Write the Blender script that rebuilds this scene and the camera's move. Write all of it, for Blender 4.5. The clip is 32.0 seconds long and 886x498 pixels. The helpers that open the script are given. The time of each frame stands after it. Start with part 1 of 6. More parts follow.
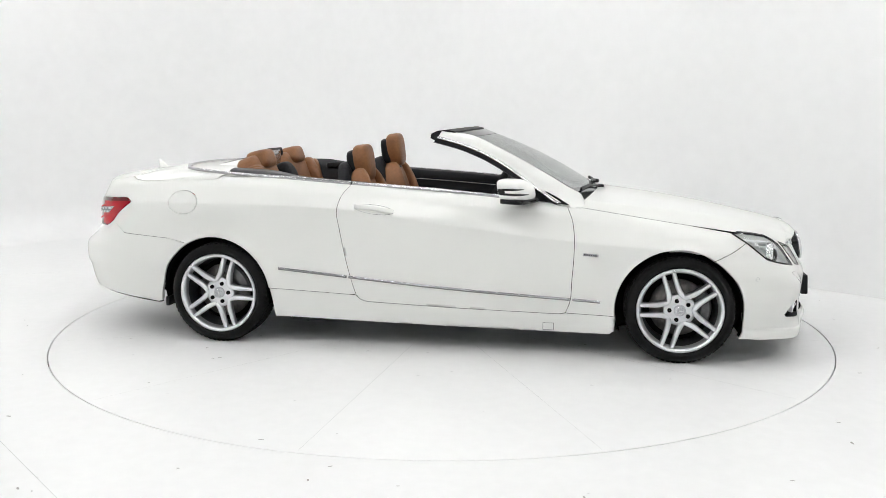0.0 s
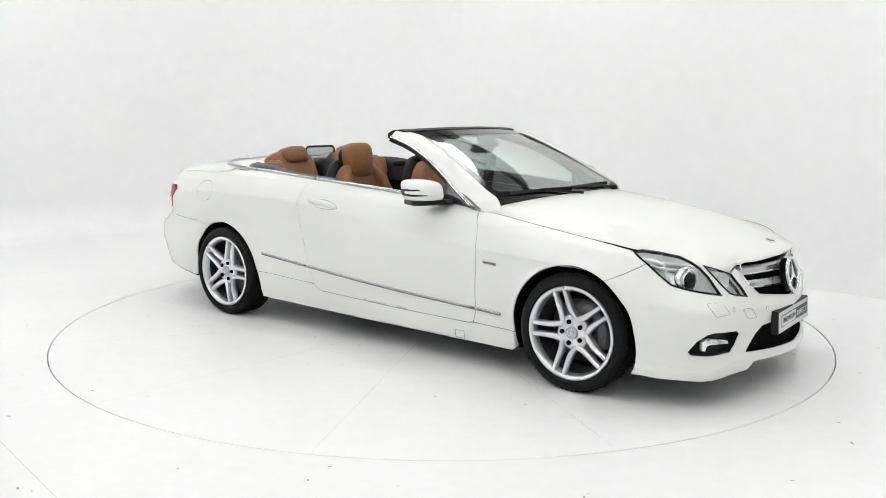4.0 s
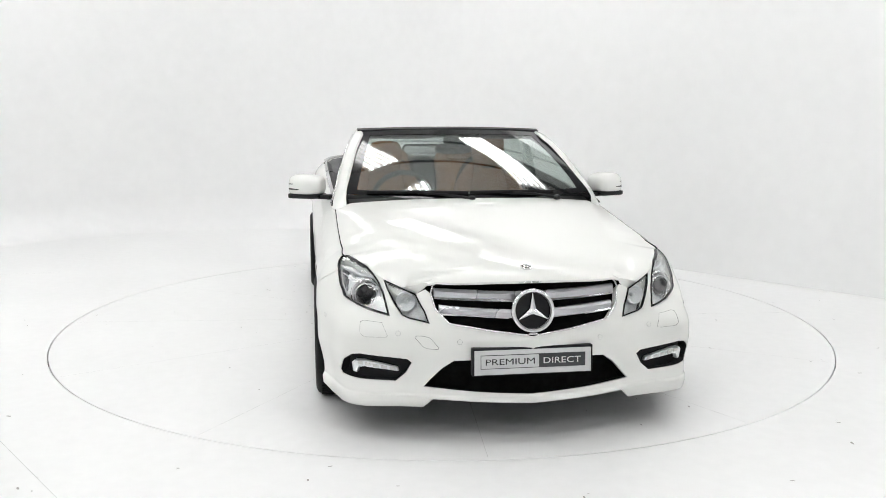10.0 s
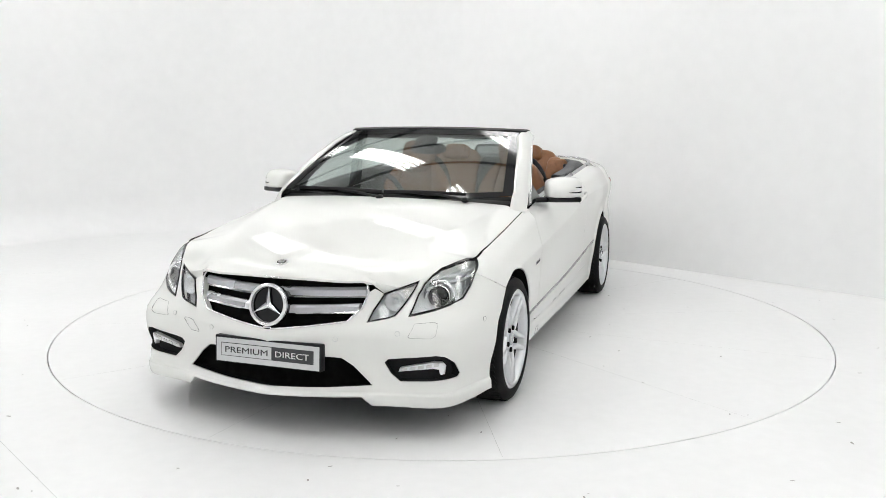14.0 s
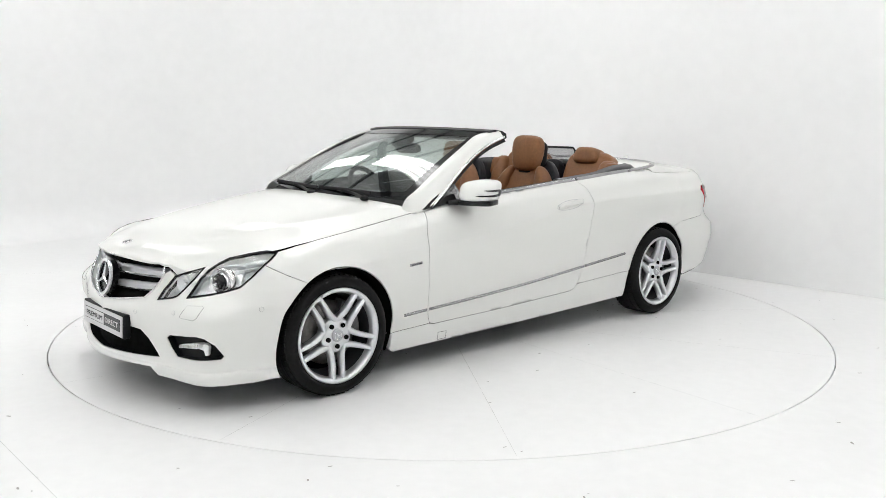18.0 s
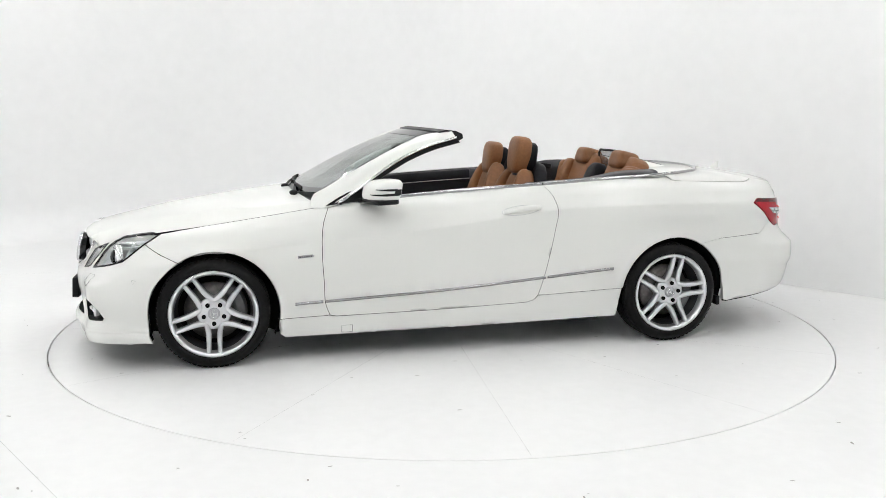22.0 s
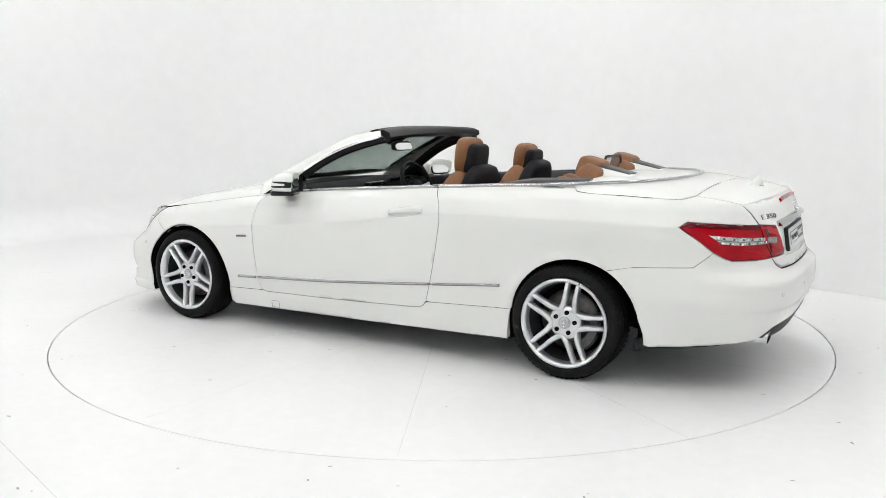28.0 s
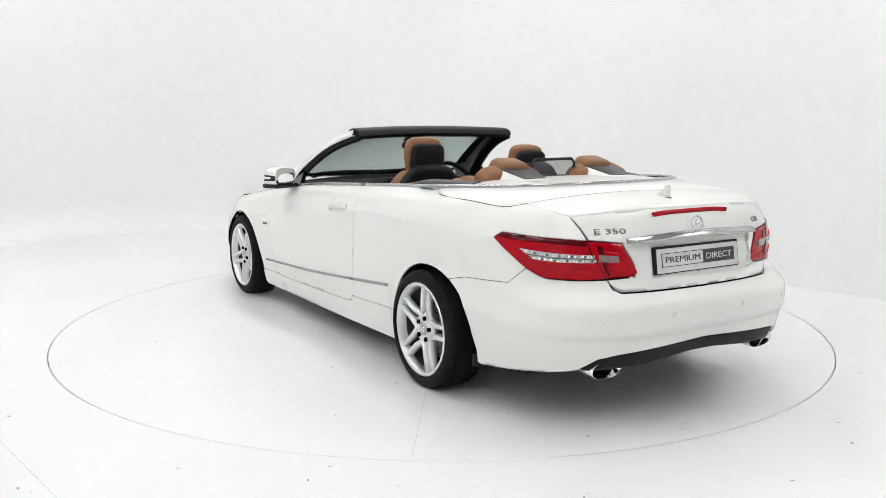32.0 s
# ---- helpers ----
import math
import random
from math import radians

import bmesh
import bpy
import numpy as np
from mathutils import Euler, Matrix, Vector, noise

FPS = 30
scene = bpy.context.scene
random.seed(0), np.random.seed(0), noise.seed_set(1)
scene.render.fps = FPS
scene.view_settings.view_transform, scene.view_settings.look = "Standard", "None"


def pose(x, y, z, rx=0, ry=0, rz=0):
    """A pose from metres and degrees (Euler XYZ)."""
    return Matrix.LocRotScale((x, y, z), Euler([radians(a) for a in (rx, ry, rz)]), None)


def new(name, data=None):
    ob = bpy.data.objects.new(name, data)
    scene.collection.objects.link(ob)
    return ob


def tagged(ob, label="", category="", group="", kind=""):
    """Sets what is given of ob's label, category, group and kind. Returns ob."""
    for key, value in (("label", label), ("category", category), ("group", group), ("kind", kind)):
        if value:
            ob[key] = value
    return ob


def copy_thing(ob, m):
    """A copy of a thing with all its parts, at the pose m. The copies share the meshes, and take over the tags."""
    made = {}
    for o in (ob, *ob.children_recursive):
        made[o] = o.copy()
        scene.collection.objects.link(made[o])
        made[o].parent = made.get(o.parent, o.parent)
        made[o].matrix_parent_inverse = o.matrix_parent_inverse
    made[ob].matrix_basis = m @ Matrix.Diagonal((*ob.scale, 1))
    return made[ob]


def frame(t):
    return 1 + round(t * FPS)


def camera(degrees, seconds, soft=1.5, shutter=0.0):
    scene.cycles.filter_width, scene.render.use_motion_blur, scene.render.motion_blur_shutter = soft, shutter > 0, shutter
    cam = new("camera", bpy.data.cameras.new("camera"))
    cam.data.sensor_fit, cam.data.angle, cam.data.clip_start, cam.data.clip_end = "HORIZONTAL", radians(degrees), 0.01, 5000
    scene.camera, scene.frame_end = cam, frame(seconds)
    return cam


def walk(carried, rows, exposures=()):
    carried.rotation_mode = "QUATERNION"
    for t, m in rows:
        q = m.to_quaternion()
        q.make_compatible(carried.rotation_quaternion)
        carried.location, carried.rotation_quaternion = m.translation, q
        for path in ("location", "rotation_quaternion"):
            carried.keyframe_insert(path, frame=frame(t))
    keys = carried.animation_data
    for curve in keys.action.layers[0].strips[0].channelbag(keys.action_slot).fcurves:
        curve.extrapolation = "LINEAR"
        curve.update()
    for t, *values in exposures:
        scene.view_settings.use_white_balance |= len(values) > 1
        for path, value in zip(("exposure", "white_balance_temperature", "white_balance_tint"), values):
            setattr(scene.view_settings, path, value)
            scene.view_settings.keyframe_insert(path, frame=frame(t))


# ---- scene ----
# ---------------------------------------------------------------- camera
AXIS_TURN, AXIS_START = -7.1486, -9.065      # degrees a second, degrees at the start
cam = camera(54.83, 32.0, soft=0.7)
STAND = pose(0, -5.8248, 1.3983, 0, 0, -0.049) @ pose(0, 0, 0, 81.075) @ pose(0, 0, 0, 0, 0, 0.257)
walk(cam, [(0.0, STAND), (32.0, STAND)], exposures=[(0.0, 0.0), (32.0, 0.0)])

# ---------------------------------------------------------------- world
world = bpy.data.worlds.new("world")
scene.world = world
world.use_nodes = True
world.node_tree.nodes["Background"].inputs[0].default_value = (0.8, 0.85, 0.9, 1)
world.node_tree.nodes["Background"].inputs[1].default_value = 0.05
TUBE_GLOW = 7.75


# ---------------------------------------------------------------- materials
def mat(name, base, rough=0.5, metal=0.0, coat=0.0, grain=0.0, grain_scale=40.0, bump=0.0, bump_scale=200.0,
        spread=0.0, spread_scale=3.0, glow=0.0, transmission=0.0, ior=1.45, spec=0.5, alpha=1.0):
    """A Principled material with variation at two scales and a fine relief."""
    m = bpy.data.materials.new(name)
    m.use_nodes = True
    nt = m.node_tree
    b = nt.nodes["Principled BSDF"]
    b.inputs["Base Color"].default_value = (*base, 1)
    b.inputs["Roughness"].default_value = rough
    b.inputs["Metallic"].default_value = metal
    b.inputs["Coat Weight"].default_value = coat
    b.inputs["Coat Roughness"].default_value = 0.02
    b.inputs["IOR"].default_value = ior
    b.inputs["Specular IOR Level"].default_value = spec
    b.inputs["Transmission Weight"].default_value = transmission
    b.inputs["Alpha"].default_value = alpha
    if glow:
        b.inputs["Emission Color"].default_value = (*base, 1)
        b.inputs["Emission Strength"].default_value = glow
    co = nt.nodes.new("ShaderNodeTexCoord")
    if grain or spread:
        fine, wide = nt.nodes.new("ShaderNodeTexNoise"), nt.nodes.new("ShaderNodeTexNoise")
        fine.inputs["Scale"].default_value, wide.inputs["Scale"].default_value = grain_scale, spread_scale
        fine.inputs["Detail"].default_value, wide.inputs["Detail"].default_value = 6, 4
        for n in (fine, wide):
            nt.links.new(co.outputs["Object"], n.inputs["Vector"])
        last = None
        for n, k in ((fine, grain), (wide, spread)):
            mr = nt.nodes.new("ShaderNodeMapRange")
            mr.inputs[1].default_value, mr.inputs[2].default_value = 0.3, 0.7
            mr.inputs[3].default_value, mr.inputs[4].default_value = 1 - k, 1 + k
            nt.links.new(n.outputs["Fac"], mr.inputs[0])
            mx = nt.nodes.new("ShaderNodeMix")
            mx.data_type, mx.blend_type = "RGBA", "MULTIPLY"
            mx.inputs["Factor"].default_value = 1
            if last is None:
                mx.inputs["A"].default_value = (*base, 1)
            else:
                nt.links.new(last.outputs["Result"], mx.inputs["A"])
            nt.links.new(mr.outputs[0], mx.inputs["B"])
            last = mx
        nt.links.new(last.outputs["Result"], b.inputs["Base Color"])
        rr = nt.nodes.new("ShaderNodeMapRange")
        rr.inputs[3].default_value, rr.inputs[4].default_value = max(0.0, rough - 0.08), min(1.0, rough + 0.08)
        nt.links.new(wide.outputs["Fac"], rr.inputs[0])
        nt.links.new(rr.outputs[0], b.inputs["Roughness"])
    if bump:
        n, bp = nt.nodes.new("ShaderNodeTexNoise"), nt.nodes.new("ShaderNodeBump")
        n.inputs["Scale"].default_value, n.inputs["Detail"].default_value = bump_scale, 3
        bp.inputs["Strength"].default_value, bp.inputs["Distance"].default_value = bump, 0.002
        nt.links.new(co.outputs["Object"], n.inputs["Vector"])
        nt.links.new(n.outputs["Fac"], bp.inputs["Height"])
        nt.links.new(bp.outputs["Normal"], b.inputs["Normal"])
    return m


WALL = mat("wall_paint", (0.90, 0.902, 0.902), 0.75, grain=0.012, grain_scale=8, spread=0.015, spread_scale=0.6, bump=0.05, bump_scale=90)
FLOOR = mat("floor_paint", (0.87, 0.872, 0.871), 0.40, grain=0.015, grain_scale=14, spread=0.02, spread_scale=0.9, bump=0.03, bump_scale=60)
DISC = mat("turntable_paint", (0.88, 0.882, 0.881), 0.38, grain=0.015, grain_scale=14, spread=0.02, spread_scale=0.9, bump=0.03, bump_scale=60)
SEAM = mat("seam_dark", (0.10, 0.10, 0.095), 0.8, grain=0.3, grain_scale=30)
JOINT = mat("faint_joint", (0.60, 0.60, 0.595), 0.6, grain=0.25, grain_scale=25)
SCUFF = mat("scuff", (0.42, 0.41, 0.40), 0.7, grain=0.3, grain_scale=50)
ROOF = mat("roof_sheet", (0.80, 0.805, 0.80), 0.6, grain=0.05, grain_scale=6, spread=0.06, spread_scale=0.7)
STEEL = mat("painted_steel", (0.10, 0.105, 0.11), 0.55, grain=0.1, grain_scale=30)
TUBE = mat("tube_glow", (0.985, 0.985, 0.985), 0.5, glow=TUBE_GLOW)
TRAY = mat("white_tray", (0.8, 0.8, 0.79), 0.45, grain=0.02)
PAINT = mat("pearl_white_paint", (0.82, 0.826, 0.797), 0.40, spec=0.4, coat=0.6, grain=0.01, grain_scale=900, spread=0.006, spread_scale=2)
BLACK_GLOSS = mat("black_gloss", (0.005, 0.005, 0.006), 0.10, spec=0.35, coat=0.2, grain=0.1)
BLACK_PLASTIC = mat("black_plastic", (0.010, 0.010, 0.011), 0.5, spec=0.3, grain=0.25, grain_scale=120, bump=0.15, bump_scale=700)
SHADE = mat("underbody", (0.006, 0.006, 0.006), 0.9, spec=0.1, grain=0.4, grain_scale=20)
RUBBER = mat("tyre_rubber", (0.0065, 0.0065, 0.0065), 0.65, spec=0.2, grain=0.3, grain_scale=70, spread=0.15, spread_scale=9, bump=0.2, bump_scale=300)
CHROME = mat("chrome", (0.82, 0.82, 0.83), 0.06, metal=1.0, grain=0.03, grain_scale=60)
BRIGHT = mat("bright_trim", (0.46, 0.46, 0.47), 0.14, metal=1.0, grain=0.04, grain_scale=80)
ALLOY = mat("silver_alloy", (0.70, 0.71, 0.725), 0.30, metal=0.9, coat=0.25, grain=0.05, grain_scale=400, spread=0.03, spread_scale=6)
SILVER = mat("silver_paint", (0.50, 0.51, 0.53), 0.28, metal=0.7, coat=0.5, grain=0.04, grain_scale=300)
IRON = mat("brake_iron", (0.22, 0.21, 0.20), 0.42, metal=0.9, grain=0.2, grain_scale=40)
GREY_METAL = mat("caliper_grey", (0.16, 0.16, 0.165), 0.5, metal=0.5, grain=0.15)
LEATHER = mat("tan_leather", (0.235, 0.098, 0.036), 0.48, grain=0.10, grain_scale=60, spread=0.06, spread_scale=6, bump=0.30, bump_scale=260)
DARK_LEATHER = mat("black_leather", (0.009, 0.009, 0.011), 0.5, spec=0.22, grain=0.2, grain_scale=60, bump=0.3, bump_scale=260)
DASH = mat("dash_grain", (0.010, 0.011, 0.012), 0.65, spec=0.15, grain=0.2, grain_scale=90, bump=0.3, bump_scale=400)
GREY_TRIM = mat("dark_grey_trim", (0.035, 0.036, 0.040), 0.45, grain=0.15, grain_scale=90, bump=0.2, bump_scale=400)
CARPET = mat("carpet", (0.02, 0.02, 0.02), 0.95, grain=0.5, grain_scale=200, bump=0.6, bump_scale=500)
RED = mat("red_lens", (0.42, 0.001, 0.009), 0.10, spec=0.15, coat=0.25, grain=0.10, grain_scale=220, spread=0.08, spread_scale=20)
DARK_RED = mat("dark_red_lens", (0.10, 0.001, 0.004), 0.1, spec=0.2, coat=0.3, grain=0.15, grain_scale=200)
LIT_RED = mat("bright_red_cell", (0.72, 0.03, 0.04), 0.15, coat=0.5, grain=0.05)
CLEAR = mat("clear_band", (0.60, 0.58, 0.58), 0.15, coat=0.6, grain=0.25, grain_scale=160)
SMOKED = mat("smoked_lens", (0.22, 0.15, 0.15), 0.12, coat=0.6, grain=0.2, grain_scale=160)
STAR = mat("star_silver", (0.80, 0.81, 0.82), 0.22, metal=0.75, grain=0.03)
PLATE = mat("plate_silver", (0.62, 0.63, 0.63), 0.4, grain=0.03, grain_scale=60)
PLATE_DARK = mat("plate_dark", (0.045, 0.047, 0.05), 0.4, grain=0.05)
INK = mat("ink", (0.035, 0.036, 0.04), 0.5, grain=0.05)
PALE = mat("pale_letter", (0.72, 0.72, 0.71), 0.45, grain=0.03)
REFLECT = mat("lamp_reflector", (0.90, 0.91, 0.92), 0.34, metal=0.25, grain=0.05, grain_scale=150)
LAMP_GREY = mat("lamp_bezel", (0.80, 0.81, 0.82), 0.35, metal=0.15, grain=0.1)


def clear_sheet(name, tint, straight=0.05, rise=4.0):
    """A thin clear sheet: sees straight through, with a mirror gloss that grows towards grazing."""
    m = bpy.data.materials.new(name)
    m.use_nodes = True
    nt = m.node_tree
    nt.nodes.remove(nt.nodes["Principled BSDF"])
    tr, gl, lw, pw, ma, mx = (nt.nodes.new("ShaderNode" + k) for k in ("BsdfTransparent", "BsdfGlossy", "LayerWeight", "Math", "Math", "MixShader"))
    tr.inputs["Color"].default_value = (*tint, 1)
    gl.inputs["Roughness"].default_value = 0.0
    lw.inputs["Blend"].default_value = 0.5
    pw.operation, ma.operation = "POWER", "MULTIPLY_ADD"
    pw.inputs[1].default_value = rise
    ma.inputs[1].default_value, ma.inputs[2].default_value = 1.0 - straight, straight
    nt.links.new(lw.outputs["Facing"], pw.inputs[0])
    nt.links.new(pw.outputs[0], ma.inputs[0])
    nt.links.new(ma.outputs[0], mx.inputs[0])
    nt.links.new(tr.outputs[0], mx.inputs[1])
    nt.links.new(gl.outputs[0], mx.inputs[2])
    nt.links.new(mx.outputs[0], nt.nodes["Material Output"].inputs[0])
    return m


LENS = clear_sheet("clear_lens", (0.975, 0.98, 0.98))
GLASS = clear_sheet("tinted_glass", (0.84, 0.905, 0.88), 0.19)
SMOKE = mat("smoked_mesh", (0.10, 0.10, 0.11), 0.3, grain=0.2, grain_scale=300, alpha=0.55)
MIRROR = mat("mirror_silver", (0.85, 0.86, 0.86), 0.01, metal=1.0)


# ---------------------------------------------------------------- building tools
def link_mesh(name, bm, material, parent=None, label="", smooth=True, sharp=35):
    me = bpy.data.meshes.new(name)
    for e in bm.edges:
        if len(e.link_faces) == 2 and e.calc_face_angle(0) > radians(sharp):
            e.smooth = False
    for f in bm.faces:
        f.smooth = smooth
    layer = bm.verts.layers.float_vector.get("surface_normal")
    normals = []
    if layer and smooth:
        bm.normal_update()
        for f in bm.faces:
            for v in f.verts:
                n = v[layer]
                k = n.dot(f.normal) if n.length > 0.5 else 0.0
                if abs(k) > 0.5:
                    near = [g.normal for g in v.link_faces if abs(n.dot(g.normal)) > 0.5]
                    if min(abs(n.dot(g)) for g in near) < 0.80:
                        n = sum(near, Vector())
                        k = n.dot(f.normal)
                normals.append((n * math.copysign(1, k)).normalized() if abs(k) > 0.5 else f.normal.copy())
    bm.to_mesh(me)
    bm.free()
    if normals:
        me.normals_split_custom_set(normals)
    me.materials.append(material)
    ob = new(name, me)
    if parent is not None:
        ob.parent = parent
    if label:
        ob["label"] = label
    return ob


def part(name, bm, material, parent, label="", smooth=True, sharp=35):
    return link_mesh(name, bm, material, parent, label, smooth, sharp)


def thing(name, label, category, group="", kind=""):
    ob = new(name)
    ob.empty_display_size = 0.1
    return tagged(ob, label, category, group, kind)


def box(bm, c, size, rot=None, bevel=0.0, seg=2):
    """A bevelled box, centre c, full size, turned by the matrix rot."""
    m = Matrix.Translation(c) @ (rot.to_4x4() if rot else Matrix()) @ Matrix.Diagonal((*size, 1))
    r = bmesh.ops.create_cube(bm, size=1, matrix=m)
    if bevel:
        es = list({e for v in r["verts"] for e in v.link_edges})
        bmesh.ops.bevel(bm, geom=es, offset=bevel, segments=seg, affect="EDGES", profile=0.5)
    return r["verts"]


def quad_grid(bm, P, close_u=False, close_v=False):
    """Faces on an array of points P[i][j]."""
    P = np.asarray(P)
    nu, nv = P.shape[:2]
    vs = [[bm.verts.new(P[i, j]) for j in range(nv)] for i in range(nu)]
    for i in range(nu if close_u else nu - 1):
        for j in range(nv if close_v else nv - 1):
            q = [vs[i][j], vs[(i + 1) % nu][j], vs[(i + 1) % nu][(j + 1) % nv], vs[i][(j + 1) % nv]]
            if len(set(q)) == 4:
                bm.faces.new(q)
    return vs


def sweep(bm, path, shape, up=(0, 0, 1), closed=False, cap=True, scale=None):
    """A closed outline (list of side, up offsets) carried along a path."""
    path = [Vector(q) for q in path]
    n = len(path)
    rings = []
    for i, q in enumerate(path):
        a = path[(i - 1) % n] if (closed or i > 0) else q
        b = path[(i + 1) % n] if (closed or i < n - 1) else q
        t = (b - a).normalized()
        side = t.cross(Vector(up)).normalized()
        top = side.cross(t).normalized()
        k = scale[i] if scale is not None else 1
        rings.append([q + side * (s[0] * k) + top * (s[1] * k) for s in shape])
    vs = quad_grid(bm, rings, closed, True)
    if cap and not closed:
        bm.faces.new(vs[0][::-1])
        bm.faces.new(vs[-1])
    return vs


def circle(r, n=10):
    return [(r * math.cos(2 * math.pi * k / n), r * math.sin(2 * math.pi * k / n)) for k in range(n)]


def lathe(bm, prof, n=48, centre=(0, 0, 0), axis="y"):
    """Rings of (radius, offset along the axis)."""
    rings = []
    for k in range(n):
        a = 2 * math.pi * k / n
        rings.append([{"y": (r * math.cos(a), h, r * math.sin(a)), "z": (r * math.cos(a), r * math.sin(a), h),
                       "x": (h, r * math.cos(a), r * math.sin(a))}[axis] for r, h in prof])
    return quad_grid(bm, np.array(rings) + np.array(centre), close_u=True)


def loop_points(pts, step, smooth=False):
    """A closed outline resampled at about the given step."""
    pts = np.array(pts, float)
    out = []
    for a, b in zip(pts, np.roll(pts, -1, 0)):
        k = max(1, int(np.ceil(np.hypot(*(b - a)) / step)))
        out += [a + (b - a) * i / k for i in range(k)]
    return np.array(out)


def curve2(pts, n=8):
    """A smooth open line through 2D or 3D points."""
    p = np.array(pts, float)
    d = np.concatenate([[0], np.cumsum(np.linalg.norm(np.diff(p, axis=0), axis=1))])
    t = np.unique(np.concatenate([np.linspace(d[i], d[i + 1], n + 1) for i in range(len(p) - 1)]))
    return np.stack([spl(d, p[:, k])(t) for k in range(p.shape[1])], -1)


def inside(q, poly):
    x, y = q[:, 0], q[:, 1]
    r = np.zeros(len(q), bool)
    for (ax, ay), (bx, by) in zip(poly, np.roll(poly, -1, 0)):
        with np.errstate(divide="ignore", invalid="ignore"):
            r ^= ((ay > y) != (by > y)) & (x < (bx - ax) * (y - ay) / (by - ay) + ax)
    return r


def edge_gap(q, poly):
    d = np.full(len(q), 9.0)
    for a, b in zip(poly, np.roll(poly, -1, 0)):
        ab = b - a
        t = np.clip(((q - a) @ ab) / max(ab @ ab, 1e-12), 0, 1)
        d = np.minimum(d, np.linalg.norm(q - a - t[:, None] * ab, axis=1))
    return d


def skin(bm, outline, fn, step=0.03, holes=(), flange=0.012, mirror=False, sign=1, centre=None, lift=0.0, lines=()):
    """A panel cut from the surface fn: its outline and holes lie in the surface's own coordinates. The edges turn
    inwards, so that the gaps between panels are real. mirror: both halves, joined at centre."""
    from mathutils.geometry import delaunay_2d_cdt
    loops = [loop_points(outline, step)] + [loop_points(h, step * 0.8) for h in holes]
    lo, hi = loops[0].min(0), loops[0].max(0)
    gx, gy = np.meshgrid(np.arange(lo[0] + step / 2, hi[0], step), np.arange(lo[1] + step / 2, hi[1], step))
    gx[1::2] += step / 2
    g = np.stack([gx.ravel(), gy.ravel()], -1)
    ok = inside(g, loops[0]) & (edge_gap(g, loops[0]) > step * 1.0)
    for h in loops[1:]:
        ok &= ~inside(g, h) & (edge_gap(g, h) > step * 1.0)
    # a row of points just inside every edge keeps the triangles well shaped
    near = []
    for lp in loops:
        nx = np.roll(lp, -1, 0) - lp
        mid_ = lp + nx / 2
        nn = np.stack([-nx[:, 1], nx[:, 0]], -1) / np.maximum(np.linalg.norm(nx, axis=1, keepdims=True), 1e-9)
        near += [mid_ + nn * step * 0.55, mid_ - nn * step * 0.55]
    near = np.concatenate(near)
    good = inside(near, loops[0]) & (edge_gap(near, loops[0]) > step * 0.42)
    for h in loops[1:]:
        good &= ~inside(near, h) & (edge_gap(near, h) > step * 0.42)
    near = near[good]
    pick = []
    for q in near:
        if all((q[0] - r[0]) ** 2 + (q[1] - r[1]) ** 2 > (0.45 * step) ** 2 for r in pick[-40:]):
            pick.append(q)
    g = np.concatenate([g[ok], np.array(pick).reshape(-1, 2)])
    # rows of points along the given lines keep a crease sharp
    extra = np.zeros((0, 2))
    for ln in lines:
        ln = np.array(ln)
        d = np.concatenate([[0], np.cumsum(np.linalg.norm(np.diff(ln, axis=0), axis=1))])
        t = np.arange(0, d[-1], step * 0.6)
        q = np.stack([np.interp(t, d, ln[:, 0]), np.interp(t, d, ln[:, 1])], -1)
        extra = np.concatenate([extra, q[inside(q, loops[0]) & (edge_gap(q, loops[0]) > 0.003)]])
    if len(extra):
        far = np.array([np.min(np.sum((extra - r) ** 2, 1)) > (0.4 * step) ** 2 for r in g])
        g = np.concatenate([g[far], extra])
    pts, edges, base = [], [], 0
    for lp in loops:
        pts += list(lp)
        edges += [(base + i, base + (i + 1) % len(lp)) for i in range(len(lp))]
        base += len(lp)
    pts = np.array(pts + list(g))
    v2, e2, f2, *_ = delaunay_2d_cdt([Vector(q) for q in pts], edges, [], 0, 1e-6)
    v2 = np.array([tuple(v) for v in v2])
    mid = np.array([v2[list(f)].mean(0) for f in f2])
    keep = inside(mid, loops[0])
    for h in loops[1:]:
        keep &= ~inside(mid, h)

    def at(q):
        q = np.asarray(q, float)
        e = 1e-3
        p = fn(q)
        n = np.cross(fn(q + [e, 0]) - fn(q - [e, 0]), fn(q + [0, e]) - fn(q - [0, e]))
        n /= np.maximum(np.linalg.norm(n, axis=1, keepdims=True), 1e-12)
        flip = np.where((n[:, 1] * np.sign(p[:, 1] + 1e-9) + n[:, 0] * np.sign(p[:, 0]) * 0.6 + n[:, 2] * 0.3) < 0, -1, 1)
        return p, n * flip[:, None]
    P, N = at(v2)
    P = P + N * lift
    layer = bm.verts.layers.float_vector.get("surface_normal") or bm.verts.layers.float_vector.new("surface_normal")
